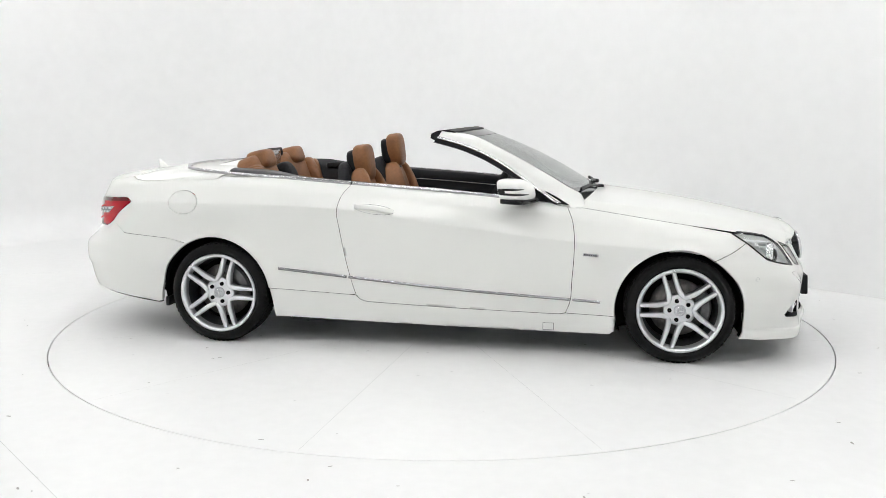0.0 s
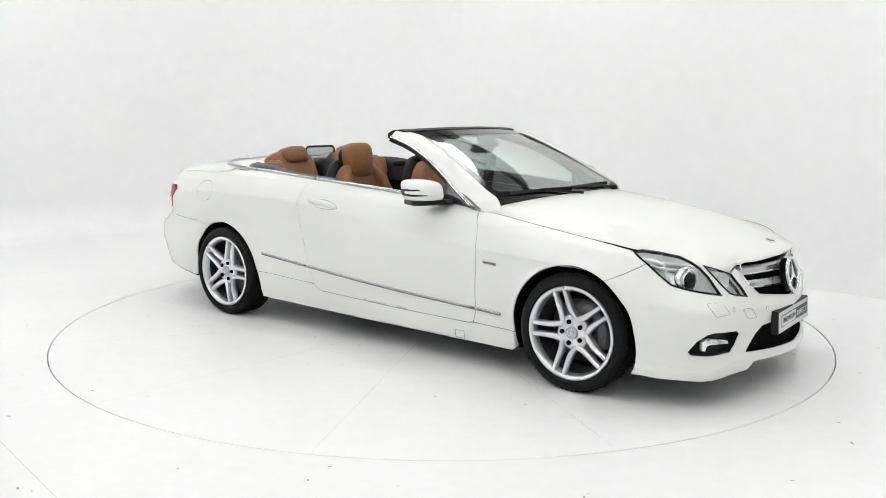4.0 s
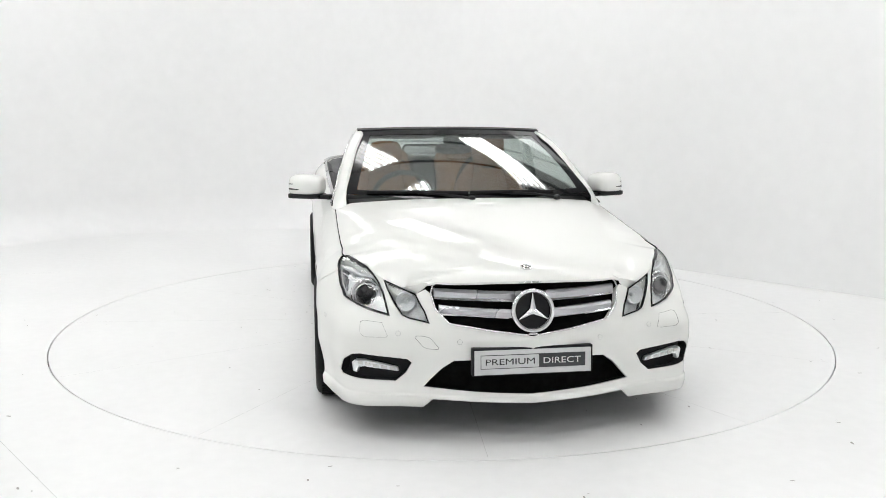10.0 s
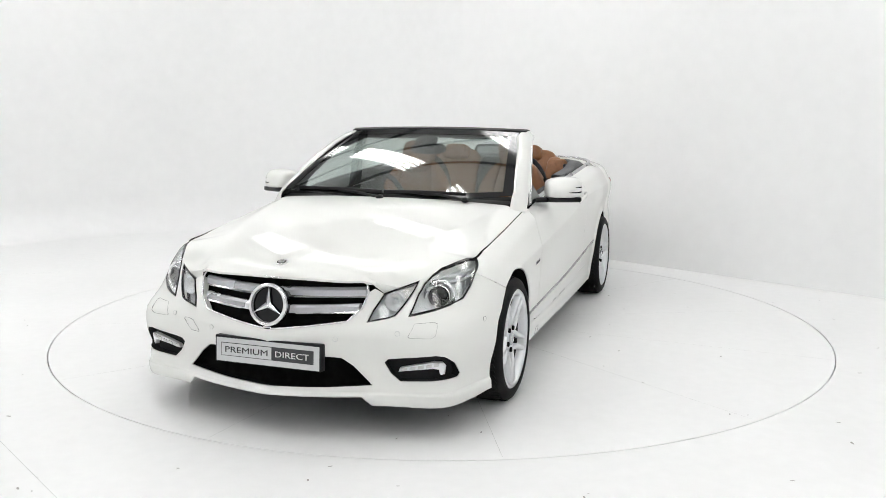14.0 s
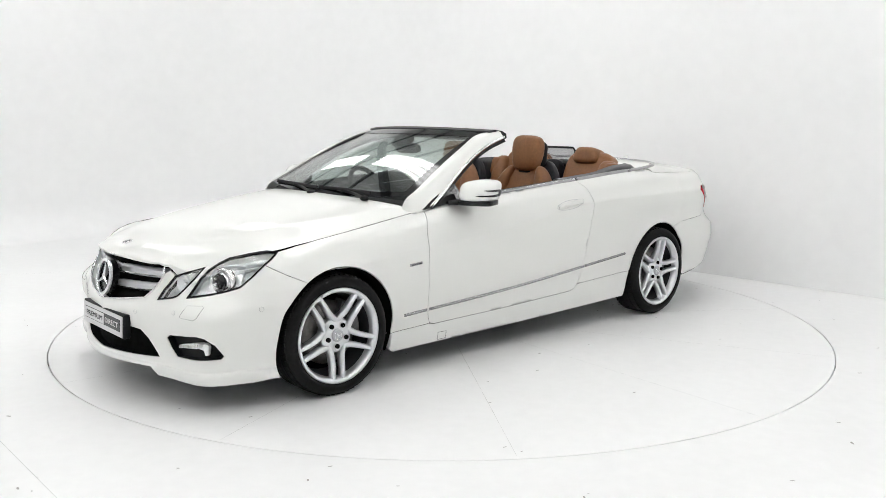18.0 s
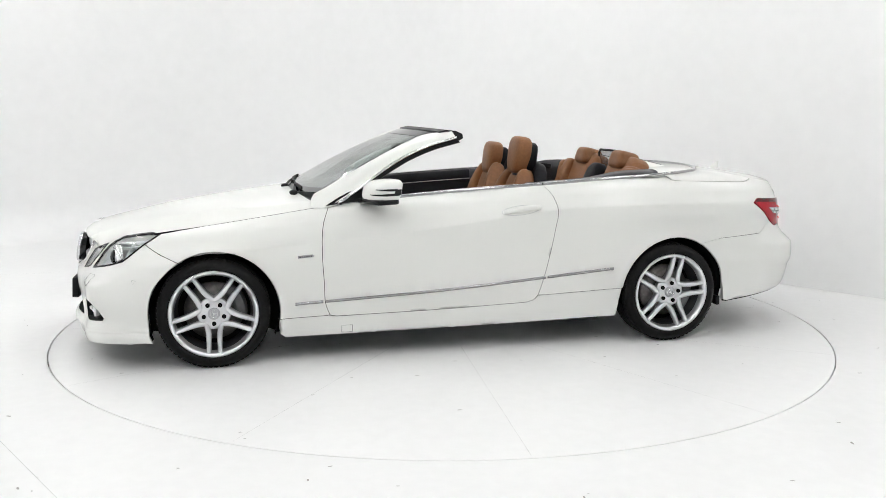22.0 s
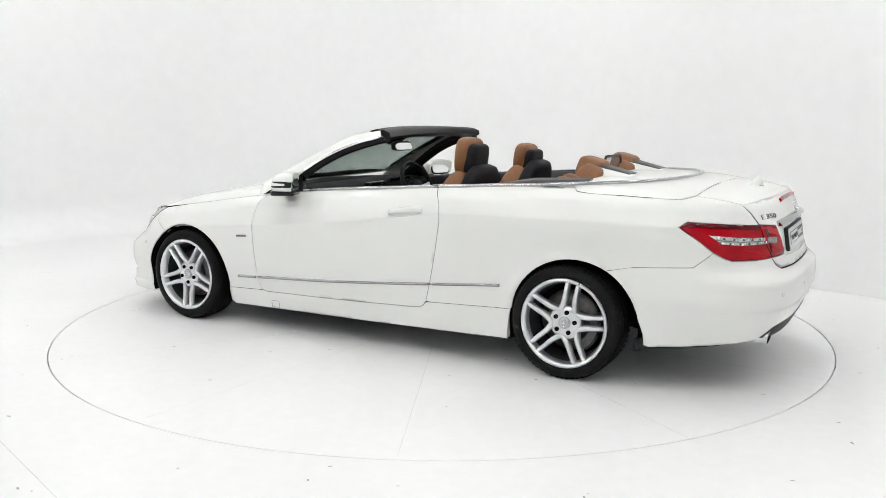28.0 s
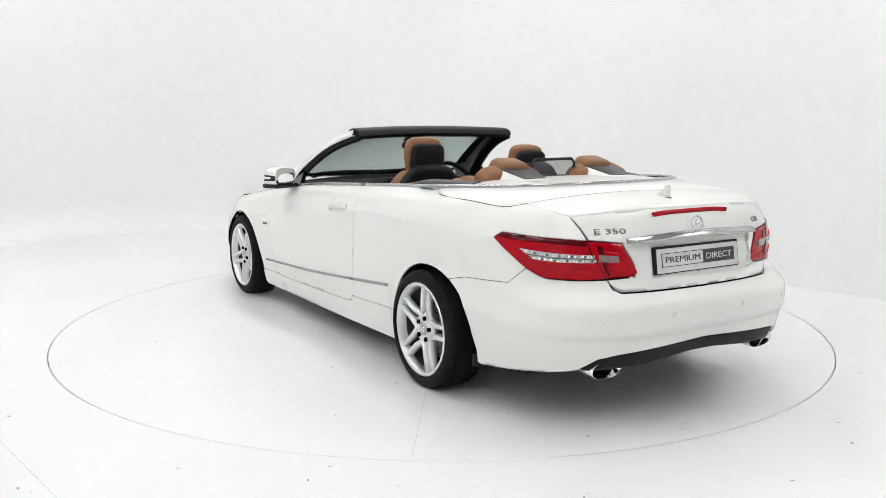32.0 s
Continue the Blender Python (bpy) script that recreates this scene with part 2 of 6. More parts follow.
    for s in ((1, -1) if mirror else (sign,)):
        f3 = np.array([1, s, 1])
        vs = [bm.verts.new(q * f3) for q in P]
        for v, q in zip(vs, N):
            v[layer] = Vector(q * f3)
        for f, k in zip(f2, keep):
            if k:
                try:
                    bm.faces.new([vs[i] for i in f])
                except ValueError:
                    pass
        if flange:
            for lp in loops:
                p, n = at(lp)
                p = p + n * lift
                inner = p - n * flange
                a = [bm.verts.new(q * f3) for q in p]
                for v, q in zip(a, n):
                    v[layer] = Vector(q * f3)
                b = [bm.verts.new(q * f3) for q in inner]
                for i in range(len(lp)):
                    j = (i + 1) % len(lp)
                    if centre is not None and abs(lp[i][0] - centre) < 1e-4 and abs(lp[j][0] - centre) < 1e-4:
                        continue
                    bm.faces.new((a[i], a[j], b[j], b[i]))
    loose = [v for v in bm.verts if not v.link_faces]
    bmesh.ops.delete(bm, geom=loose, context="VERTS")
    bmesh.ops.remove_doubles(bm, verts=bm.verts, dist=2e-4)
    bmesh.ops.recalc_face_normals(bm, faces=bm.faces)
    return bm


# ---------------------------------------------------------------- the shape of the skin
def spl(xs, ys):
    """A smooth curve through knots."""
    xs, ys = np.array(xs, float), np.array(ys, float)
    if xs[0] > xs[-1]:
        xs, ys = xs[::-1], ys[::-1]
    d = np.diff(ys) / np.diff(xs)
    m = np.concatenate([[d[0]], (d[:-1] * np.diff(xs)[1:] + d[1:] * np.diff(xs)[:-1]) / (xs[2:] - xs[:-2]), [d[-1]]])

    def f(x):
        x = np.asarray(x, float)
        i = np.clip(np.searchsorted(xs, x) - 1, 0, len(xs) - 2)
        h = xs[i + 1] - xs[i]
        t = np.clip((x - xs[i]) / h, 0, 1)
        return ((2 * t**3 - 3 * t**2 + 1) * ys[i] + (t**3 - 2 * t**2 + t) * h * m[i]
                + (3 * t**2 - 2 * t**3) * ys[i + 1] + (t**3 - t**2) * h * m[i + 1])
    return f


def ramp(a, b, x):
    t = np.clip((np.asarray(x, float) - a) / (b - a), 0, 1)
    return t * t * (3 - 2 * t)


def fair(xs, ys, sigma):
    """The curve through the knots, faired over a length sigma."""
    f, lo, hi = spl(xs, ys), min(xs), max(xs)
    x = np.linspace(lo, hi, 3000)
    k = np.arange(-900, 901) * (x[1] - x[0])
    k = np.exp(-(k / sigma) ** 2 / 2)
    y, n = f(x), 900
    s0, s1 = (y[1] - y[0]), (y[-1] - y[-2])
    y = np.concatenate([y[0] - s0 * np.arange(n, 0, -1), y, y[-1] + s1 * np.arange(1, n + 1)])
    y = np.convolve(y, k / k.sum(), "valid")
    return lambda q: np.interp(q, x, y)


XF, XR = 1.55, -1.55            # where the ends begin to round
half_width = fair([1.6, 1.3, 0.9, 0.5, 0, -0.5, -1.0, -1.55], [0.885, 0.888, 0.884, 0.888, 0.892, 0.893, 0.890, 0.858], 0.15)
top_edge = fair([2.2, 1.838, 1.62, 1.28, 0.986, 0.86, 0.5, 0.27, -0.43, -1.19, -1.5, -1.8, -2.2],
               [0.69, 0.747, 0.774, 0.822, 0.866, 0.884, 0.920, 0.940, 0.985, 1.022, 1.010, 0.990, 0.955], 0.05)
crease = fair([1.6, 1.0, 0.6, 0.07, -0.48, -1.0, -1.55], [0.64, 0.68, 0.715, 0.775, 0.845, 0.86, 0.86], 0.12)
nose = fair([0.10, 0.15, 0.20, 0.26, 0.34, 0.42, 0.47, 0.52, 0.60, 0.68, 0.76], [2.27, 2.315, 2.325, 2.31, 2.305, 2.312, 2.31, 2.285, 2.245, 2.20, 2.13], 0.008)
tail = fair([0.20, 0.26, 0.34, 0.40, 0.428, 0.452, 0.48, 0.52, 0.56, 0.582, 0.606, 0.632, 0.66, 0.72, 0.80, 0.90, 0.97, 1.02],
            [2.24, 2.28, 2.315, 2.326, 2.330, 2.346, 2.350, 2.351, 2.350, 2.343, 2.322, 2.303, 2.297, 2.28, 2.265, 2.235, 2.20, 2.14], 0.004)
_s = np.linspace(0, 1, 6000)


def _corner(n):
    a = _s * np.pi / 2
    cx, cy = np.sin(a) ** (2 / n), np.cos(a) ** (2 / n)
    length = np.concatenate([[0], np.cumsum(np.hypot(np.diff(cx) * 0.75, np.diff(cy) * 0.88))])
    return length / length[-1], cx, cy, length[-1]


def _fuller(n, m, a, b):
    """A corner of power n whose marks lie where those of power m do, seen aslant from behind."""
    w, cx, cy, _ = _corner(m)
    _, fx, fy, length = _corner(n)
    return np.interp(0.68 * a * fx - 0.733 * b * fy, 0.68 * a * cx - 0.733 * b * cy, w), fx, fy, length


FRONT, REAR, LOW_REAR = _corner(2.45), _fuller(2.85, 2.15, 0.74, 0.85), _fuller(3.8, 2.9, 0.80, 0.89)
UF, UR = XF + FRONT[3], XR - 1.389   # u on the centreline at the two ends


def side_y(x, z):
    """Half width of the flank at x and height z."""
    zt, zc = top_edge(x), crease(x)
    y = half_width(x) + 0 * z
    up = np.clip(0.004 * np.logaddexp(0, np.minimum((z - zc) / 0.004, 60)) / np.maximum(zt - zc, 0.05), 0, 1.3)
    y = y + 0.006 - 0.064 * up - 0.022 * np.clip((zc - z) / 0.4, 0, 1) - 0.05 * np.clip((z - zt + 0.065) / 0.065, 0, 1.7) ** 2
    y = y - 0.030 * np.clip((0.50 - z) / 0.25, 0, 1.2) ** 2 + 0.012 * np.exp(-((z - 0.20) / 0.05) ** 2)
    y = y + 0.016 * np.exp(-((z - 0.80) / 0.075) ** 2) * ramp(-0.75, -1.15, x)
    r1, r2 = np.hypot(x - 1.508, z - 0.30), np.hypot(x + 1.254, z - 0.30)
    return y + 0.010 * np.exp(-((np.minimum(r1, r2) - 0.345) / 0.035) ** 2)


def body(uz):
    """The outer skin: u runs along the flank and round the corners to the centreline, z is the height."""
    u, z = np.asarray(uz, float).T
    xs = np.clip(u, XR, XF)
    y0 = side_y(np.clip(u, XR, 1.70), z)
    x, y = xs.copy(), y0.copy()
    for tab, base, end, sgn, end_u in ((FRONT, XF, nose, 1, UF), (REAR, XR, tail, -1, UR)):
        w = np.clip((u - base) / (end_u - base), 0, 1)
        on = w > 0
        cx, cy = np.interp(w, tab[0], tab[1]), np.interp(w, tab[0], tab[2])
        if sgn < 0:
            k = ramp(0.690, 0.560, z)
            cx, cy = cx + k * (np.interp(w, LOW_REAR[0], LOW_REAR[1]) - cx), cy + k * (np.interp(w, LOW_REAR[0], LOW_REAR[2]) - cy)
        a = end(z) - abs(base)
        yy = y0 * cy
        xx = base + sgn * (a * cx + ((0.025 + 0.055 * ramp(0.58, 0.71, z)) * np.clip(1 - yy / 0.45, 0, 1) if sgn > 0 else 0))
        x, y = np.where(on, xx, x), np.where(on, yy, y)
    y = y + (0.045 + 0.020 * ramp(0.50, 0.36, z)) * ramp(1.50, 1.86, u) * ramp(2.62, 2.00, u) * ramp(0.64, 0.50, z)
    g = np.exp(-((u - 2.15) / 0.14) ** 2) * ramp(0.58, 0.46, z)
    x, y = x + 0.052 * g, y + 0.044 * g
    ledge = 0.013 * ramp(0.216, 0.202, z) * ramp(1.62, 1.80, u)
    k = np.clip((u - 1.62) / (UF - 1.62), 0, 1)
    x, y = x + ledge * k ** 0.7, y + ledge * (1 - k) * ramp(0, 0.1, y)
    return np.stack([x, y, z], -1)


# ---------------------------------------------------------------- the studio
WALL_TOP, ROOF_Z = 3.6, 5.2
plan = curve2([(7.2, -3.1), (5.0, -0.92), (3.44, 0.64), (1.46, 2.62), (0.2, 3.86), (-0.7, 4.60), (-1.7, 4.98), (-2.8, 4.90), (-3.9, 4.42),
               (-4.75, 3.60), (-5.30, 2.40), (-5.75, 0.6), (-6.2, -2.0), (-6.6, -5.0), (-6.7, -9.0)], 8)


def wall_run(name, line, height, thick=0.15, label="", cove=None):
    """A wall along a line, with a rounded foot where cove gives it a radius."""
    bm = bmesh.new()
    line = np.array(line)
    t = np.gradient(line, axis=0)
    t /= np.linalg.norm(t, axis=1, keepdims=True)
    out = np.stack([t[:, 1], -t[:, 0]], -1)
    rows = []
    for q, o in zip(line, out):
        r = cove(q) if cove else 0.0
        foot = [(*(q - o * r * (1 - math.sin(a))), r * (1 - math.cos(a)) + 0.0015) for a in np.linspace(0, math.pi / 2, 9)] if cove else [(*q, 0)]
        rows.append(foot + [(*q, height * 0.5), (*q, height), (*(q + o * thick), height), (*(q + o * thick), 0)])
    vs = quad_grid(bm, rows, False, True)
    bm.faces.new(vs[0])
    bm.faces.new(vs[-1][::-1])
    bmesh.ops.recalc_face_normals(bm, faces=bm.faces)
    return tagged(link_mesh(name, bm, WALL), label, "wall", kind="structure")


wall_run("wall_back", plan, WALL_TOP, label="white painted studio backdrop wall with rounded corners",
         cove=lambda q: 0.004 + 0.40 * float(ramp(0.4, -1.6, q[0])))
# unseen white walls, added so that light bounces back from behind the camera
wall_run("wall_left", [(-6.7, -9.0), (-6.7, -10.5)], WALL_TOP, label="unseen white painted wall, added to close the studio")
wall_run("wall_front", [(-6.7, -10.5), (7.2, -10.5)], WALL_TOP, label="unseen white painted wall, added to close the studio")
wall_run("wall_right", [(7.2, -10.5), (7.2, -3.1)], WALL_TOP, label="unseen white painted wall, added to close the studio")
# four unseen outer walls added to shut the hall in under its roof
for nm, a, b in (("wall_upper_north", (9.5, 7.5), (-9.5, 7.5)), ("wall_upper_west", (-9.5, 7.5), (-9.5, -13)),
                 ("wall_upper_south", (-9.5, -13), (9.5, -13)), ("wall_upper_east", (9.5, -13), (9.5, 7.5))):
    w = wall_run(nm, [a, b], ROOF_Z, label="unseen plain grey outer wall, added to close the hall")
    w.data.materials[0] = ROOF

R_DISC = 2.504
bm = bmesh.new()
ring = [(math.cos(2 * math.pi * k / 192), math.sin(2 * math.pi * k / 192)) for k in range(192)]
rows = [[(c * (R_DISC + 0.007), s * (R_DISC + 0.007), -0.06), (c * (R_DISC + 0.007), s * (R_DISC + 0.007), 0),
         (c * 4.0, s * 4.0, 0), (c * 60.0, s * 60.0, 0)] for c, s in ring]
quad_grid(bm, rows, close_u=True)
floor = tagged(link_mesh("floor", bm, FLOOR, smooth=False), "white painted studio floor with faint scuffs and a round turntable cut-out", "floor", kind="structure")
bm = bmesh.new()
bmesh.ops.create_circle(bm, cap_ends=True, radius=R_DISC + 0.02, segments=96, matrix=Matrix.Translation((0, 0, -0.055)))
part("gap", bm, SEAM, floor, "dark gap round the turntable")


def ground_line(name, a, b, width, z, parent, material, label=""):
    bm = bmesh.new()
    a, b = Vector((*a, z)), Vector((*b, z))
    n = 14
    side = (b - a).cross(Vector((0, 0, 1))).normalized()
    rng = random.Random(hash(name) % 97 + int(a.x * 100))
    pts = []
    for k in range(n + 1):
        q = a.lerp(b, k / n)
        w = width * rng.uniform(0.45, 1.15) / 2
        pts.append([q - side * w, q + side * w])
    quad_grid(bm, pts)
    return part(name, bm, material, parent, label, smooth=False)


ground_line("floor_joint", (-2.05, -2.15), (-1.40, -2.88), 0.003, 0.0012, floor, JOINT)
ground_line("floor_joint", (-5.2, 1.15), (-3.4, 1.65), 0.003, 0.0012, floor, JOINT)
rng = random.Random(5)
bm = bmesh.new()
for k in range(70):
    a, r = rng.uniform(-math.pi, 0.6), rng.uniform(2.56, 3.9)
    s = rng.uniform(0.003, 0.010)
    bmesh.ops.create_circle(bm, cap_ends=True, radius=s, segments=7,
                            matrix=Matrix.Translation((r * math.cos(a), r * math.sin(a), 0.0015)) @ pose(0, 0, 0, 0, 0, rng.uniform(0, 180)) @ Matrix.Diagonal((1.6, 0.6, 1, 1)))
tagged(part("scuff_marks", bm, SCUFF, floor, "small grey scuffs and screw heads", smooth=False), kind="stuff")

# the turntable
disc = thing("turntable", "round white painted turntable flush with the studio floor", "turntable")
bm = bmesh.new()
rows = [[(c * r, s * r, z) for r, z in ((R_DISC, -0.045), (R_DISC, -0.002), (R_DISC - 0.002, 0), (1.8, 0), (1.0, 0), (0.02, 0))] for c, s in ring]
quad_grid(bm, rows, close_u=True)
part("plate", bm, DISC, disc, smooth=False)
for ang in range(-95, 265, 30):
    c, s = math.cos(radians(ang)), math.sin(radians(ang))
    ground_line("joint", (0.75 * c, 0.75 * s), (2.48 * c, 2.48 * s), 0.002, 0.0012, disc, JOINT)
bm = bmesh.new()
for k in range(60):
    a, r = rng.uniform(0, 2 * math.pi), rng.uniform(0.9, 2.45)
    bmesh.ops.create_circle(bm, cap_ends=True, radius=rng.uniform(0.003, 0.008), segments=7,
                            matrix=Matrix.Translation((r * math.cos(a), r * math.sin(a), 0.0015)) @ Matrix.Diagonal((1.7, 0.6, 1, 1)))
tagged(part("scuff_marks", bm, SCUFF, disc, "small grey scuffs and screw heads", smooth=False), kind="stuff")

# the hall's roof with its beams
bm = bmesh.new()
box(bm, (0, -2.75, ROOF_Z + 0.06), (19.4, 20.8, 0.12))
roof = tagged(link_mesh("ceiling", bm, ROOF, smooth=False), "pale sheet roof of the hall", "ceiling", kind="structure")
for k in range(13):
    bm = bmesh.new()
    box(bm, (0, -12 + k * 1.55, ROOF_Z - 0.06), (19.0, 0.06, 0.12))
    part("purlin", bm, STEEL, roof, "dark steel purlin", smooth=False)
for x in (-6.4, -2.2, 1.9, 6.2):
    bm = bmesh.new()
    box(bm, (x, -2.75, ROOF_Z - 0.20), (0.12, 20.0, 0.28))
    part("roof_beam", bm, STEEL, roof, "dark steel roof beam", smooth=False)


def batten_light():
    """A hanging tray with five fluorescent tubes."""
    t = thing("ceiling_light", "white hanging tray light with five lit fluorescent tubes", "light", "tube lights under the roof")
    bm = bmesh.new()
    box(bm, (0, 0, 0.045), (0.52, 2.30, 0.03), bevel=0.006)
    for x in (-0.26, 0.26):
        box(bm, (x, 0, 0.02), (0.015, 2.30, 0.06), bevel=0.003)
    part("tray", bm, TRAY, t)
    for k in range(5):
        bm = bmesh.new()
        sweep(bm, [(-0.20 + 0.10 * k, -1.10, 0), (-0.20 + 0.10 * k, 1.10, 0)], circle(0.019, 8))
        part("tube", bm, TUBE, t, "lit fluorescent tube")
    for y in (-0.8, 0.8):
        bm = bmesh.new()
        sweep(bm, [(0, y, 0.06), (0, y, ROOF_Z - LAMP_Z)], circle(0.006, 6))
        part("hanger", bm, STEEL, t)
    return t


LAMP_Z = 4.2
first = batten_light()
# rows of trays that run aslant under the roof
ALONG, ACROSS = (0.47, -0.883), (0.883, 0.47)
spots = []
for row in range(-5, 3):
    for k in range(-3, 5):
        c, a = 1.91 + 2.0 * row, -1.26 + 3.2 * k - (1.4 if row % 2 else 0.0)
        q = (ALONG[0] * a + ACROSS[0] * c, ALONG[1] * a + ACROSS[1] * c)
        if abs(q[0]) < 6.2 and -8.2 < q[1] < 5.6 and q[0] + q[1] < 6.4:
            spots.append(q)
TURN = math.degrees(math.atan2(ALONG[1], ALONG[0])) + 90
first.matrix_basis = pose(*spots[0], LAMP_Z, 0, 0, TURN)
for sx, sy in spots[1:]:
    copy_thing(first, pose(sx, sy, LAMP_Z, 0, 0, TURN))


# ---------------------------------------------------------------- the car: skin
car = thing("car", "pearl white two-door convertible with the roof down, standing on the turntable", "car")
GAP = 0.0017
ARCH_F, ARCH_R = (1.501, 0.299, 0.357), (-1.288, 0.299, 0.352)


def arc(c, a0, a1, n=20):
    return [(c[0] + c[2] * math.cos(radians(a0 + (a1 - a0) * k / n)), c[1] + c[2] * math.sin(radians(a0 + (a1 - a0) * k / n))) for k in range(n + 1)]


sill = spl([1.2, 0.87, -0.40, -0.95], [0.248, 0.258, 0.322, 0.345])
sill_low = spl([1.2, 0.27, -0.9], [0.138, 0.146, 0.166])
door_front = curve2([(0.866, sill(0.866) + 0.002), (0.888, 0.32), (0.898, 0.455), (0.907, 0.625), (0.905, 0.725), (0.89, 0.81), (0.858, 0.884)], 5)
door_rear = curve2([(-0.425, 0.985), (-0.470, 0.92), (-0.493, 0.82), (-0.480, 0.735), (-0.450, 0.57), (-0.414, 0.416), (-0.388, 0.325)], 5)
HEAD = [(1.838, 0.747), (1.872, 0.725), (1.922, 0.693), (1.990, 0.636), (2.040, 0.597), (2.110, 0.577), (2.178, 0.562), (2.240, 0.551), (2.296, 0.541),
        (2.273, 0.590), (2.249, 0.633), (2.215, 0.672), (2.170, 0.704), (2.115, 0.727), (2.000, 0.745), (1.907, 0.753)]
SMALL = [(2.234, 0.683), (2.290, 0.612), (2.346, 0.545), (2.372, 0.534), (2.455, 0.518), (2.440, 0.568), (2.398, 0.634), (2.328, 0.657)]
FOG = [(2.380, 0.346), (2.365, 0.362), (2.280, 0.372), (2.200, 0.384), (2.165, 0.379), (2.118, 0.348), (2.078, 0.292), (2.088, 0.277), (2.200, 0.269), (2.312, 0.264), (2.352, 0.300)]
GRILLE = [(2.440, 0.668), (2.463, 0.640), (2.486, 0.573), (2.534, 0.520), (2.707, 0.494), (UF, 0.474)]
INTAKE = [(UF, 0.372), (2.629, 0.367), (2.545, 0.362), (2.494, 0.326), (2.416, 0.246), (2.622, 0.234), (UF, 0.224)]
TAIL = [(-1.845, 0.856), (-1.945, 0.787), (-1.980, 0.757), (-2.014, 0.730), (-2.062, 0.704), (-2.103, 0.690), (-2.249, 0.687), (-2.393, 0.692), (-2.533, 0.699),
        (-2.551, 0.716), (-2.528, 0.777), (-2.490, 0.845), (-2.324, 0.860), (-2.149, 0.870), (-1.887, 0.883)]


def shrink(poly, d):
    """The outline moved inwards by d (outwards if negative)."""
    p = np.array(poly, float)
    area = 0.5 * np.sum(p[:, 0] * np.roll(p[:, 1], -1) - np.roll(p[:, 0], -1) * p[:, 1])
    out = []
    for i in range(len(p)):
        a, b, c = p[i - 1], p[i], p[(i + 1) % len(p)]
        e1, e2 = (b - a) / np.linalg.norm(b - a), (c - b) / np.linalg.norm(c - b)
        n = np.array([-e1[1] - e2[1], e1[0] + e2[0]])
        n /= max(np.linalg.norm(n), 1e-9)
        k = max(0.45, float(n @ np.array([-e1[1], e1[0]])))
        out.append(b + n * d / k * (1 if area > 0 else -1))
    return np.array(out)


def centred(poly, d, c):
    """The outline moved inwards, but for its run along the centreline."""
    q = shrink(poly, d)
    q[:, 0] = np.where(np.abs(np.array(poly)[:, 0] - c) < 1e-6, c, q[:, 0])
    return q


belt_x = lambda a, b, n: [(x, float(top_edge(x))) for x in np.linspace(a, b, n)]
fender_poly = ([tuple(q) for q in door_front] + belt_x(0.93, 1.815, 12) + [HEAD[0], HEAD[1], HEAD[2]] + [(1.80, 0.640)]
               + arc(ARCH_F, 57, 188) + [(x, float(sill(x))) for x in np.linspace(1.14, 0.90, 4)])
door_low = spl([0.866, 0.264, -0.33], [0.251, 0.262, 0.282])
DOOR_FOOT = [(0.83, float(door_low(0.83)))] + [(x, float(door_low(x))) for x in np.linspace(0.7, -0.32, 8)] + [(-0.362, 0.294)]
door_poly = ([tuple(q) for q in door_front[::-1]] + DOOR_FOOT + [tuple(q) for q in door_rear[::-1]] + belt_x(-0.38, 0.82, 14))
skirt_poly = ([(x, float(sill(x))) for x in np.linspace(1.150, 0.88, 4)] + DOOR_FOOT + [(-0.388, 0.321)] + [(x, float(sill(x))) for x in np.linspace(-0.43, -0.932, 7)] + [(-0.918, 0.27), (-0.905, float(sill_low(-0.89)))]
              + [(x, float(sill_low(x))) for x in np.linspace(-0.8, 1.12, 16)] + [(1.148, 0.160)])
SPLIT_R = [(-1.60, 0.634), (-1.78, 0.648), (-1.90, 0.656), (-2.012, 0.731)]
COVER = [(-1.262, 1.014), (-1.275, 1.004), (-1.320, 0.9985), (-1.511, 0.992), (-1.70, 0.9875), (-1.825, 0.985), (-1.870, 0.9875)]
quarter_poly = ([tuple(q) for q in door_rear] + [(x, float(sill(x))) for x in np.linspace(-0.43, -0.932, 6)] + arc(ARCH_R, 8, 120, 24) + SPLIT_R
                + TAIL[2:0:-1] + [TAIL[0]] + TAIL[:-4:-1] + [(-2.276, 0.916), (-2.221, 0.962), (-2.125, 0.981), (-2.04, 0.993), (-1.951, 1.003)] + COVER[::-1] + belt_x(-1.25, -0.47, 14))
fascia_poly = (arc(ARCH_F, -24, 57) + [(1.80, 0.640)] + HEAD[2:13] + SMALL[:7] + [(2.437, 0.655)] + GRILLE[1:] + INTAKE
               + [(UF, 0.186), (2.62, 0.192), (2.45, 0.196), (2.432, 0.178), (2.41, 0.156), (2.22, 0.152), (1.95, 0.146), (1.87, 0.155)])
bumper_poly = ([(-1.672, 0.228), (-1.660, 0.29)] + arc(ARCH_R, 170, 120) + SPLIT_R + TAIL[4:7] + [(-2.388, 0.689), (-2.410, 0.650), (-2.45, 0.632), (-2.64, 0.630), (UR, 0.628), (UR, 0.392),
               (-2.89, 0.390), (-2.562, 0.374), (-2.42, 0.366), (-2.324, 0.350), (-2.235, 0.298), (-2.08, 0.274), (-1.70, 0.222)])
diffuser_poly = [(-2.245, 0.296), (-2.324, 0.348), (-2.42, 0.362), (-2.562, 0.370), (-2.89, 0.386), (UR, 0.388), (UR, 0.325), (-2.834, 0.322), (-2.60, 0.300), (-2.449, 0.290), (-2.30, 0.284)]
LIP = [(-2.225, 0.961), (-2.29, 0.9665), (-2.40, 0.975), (-2.60, 0.983), (UR, 0.985)]
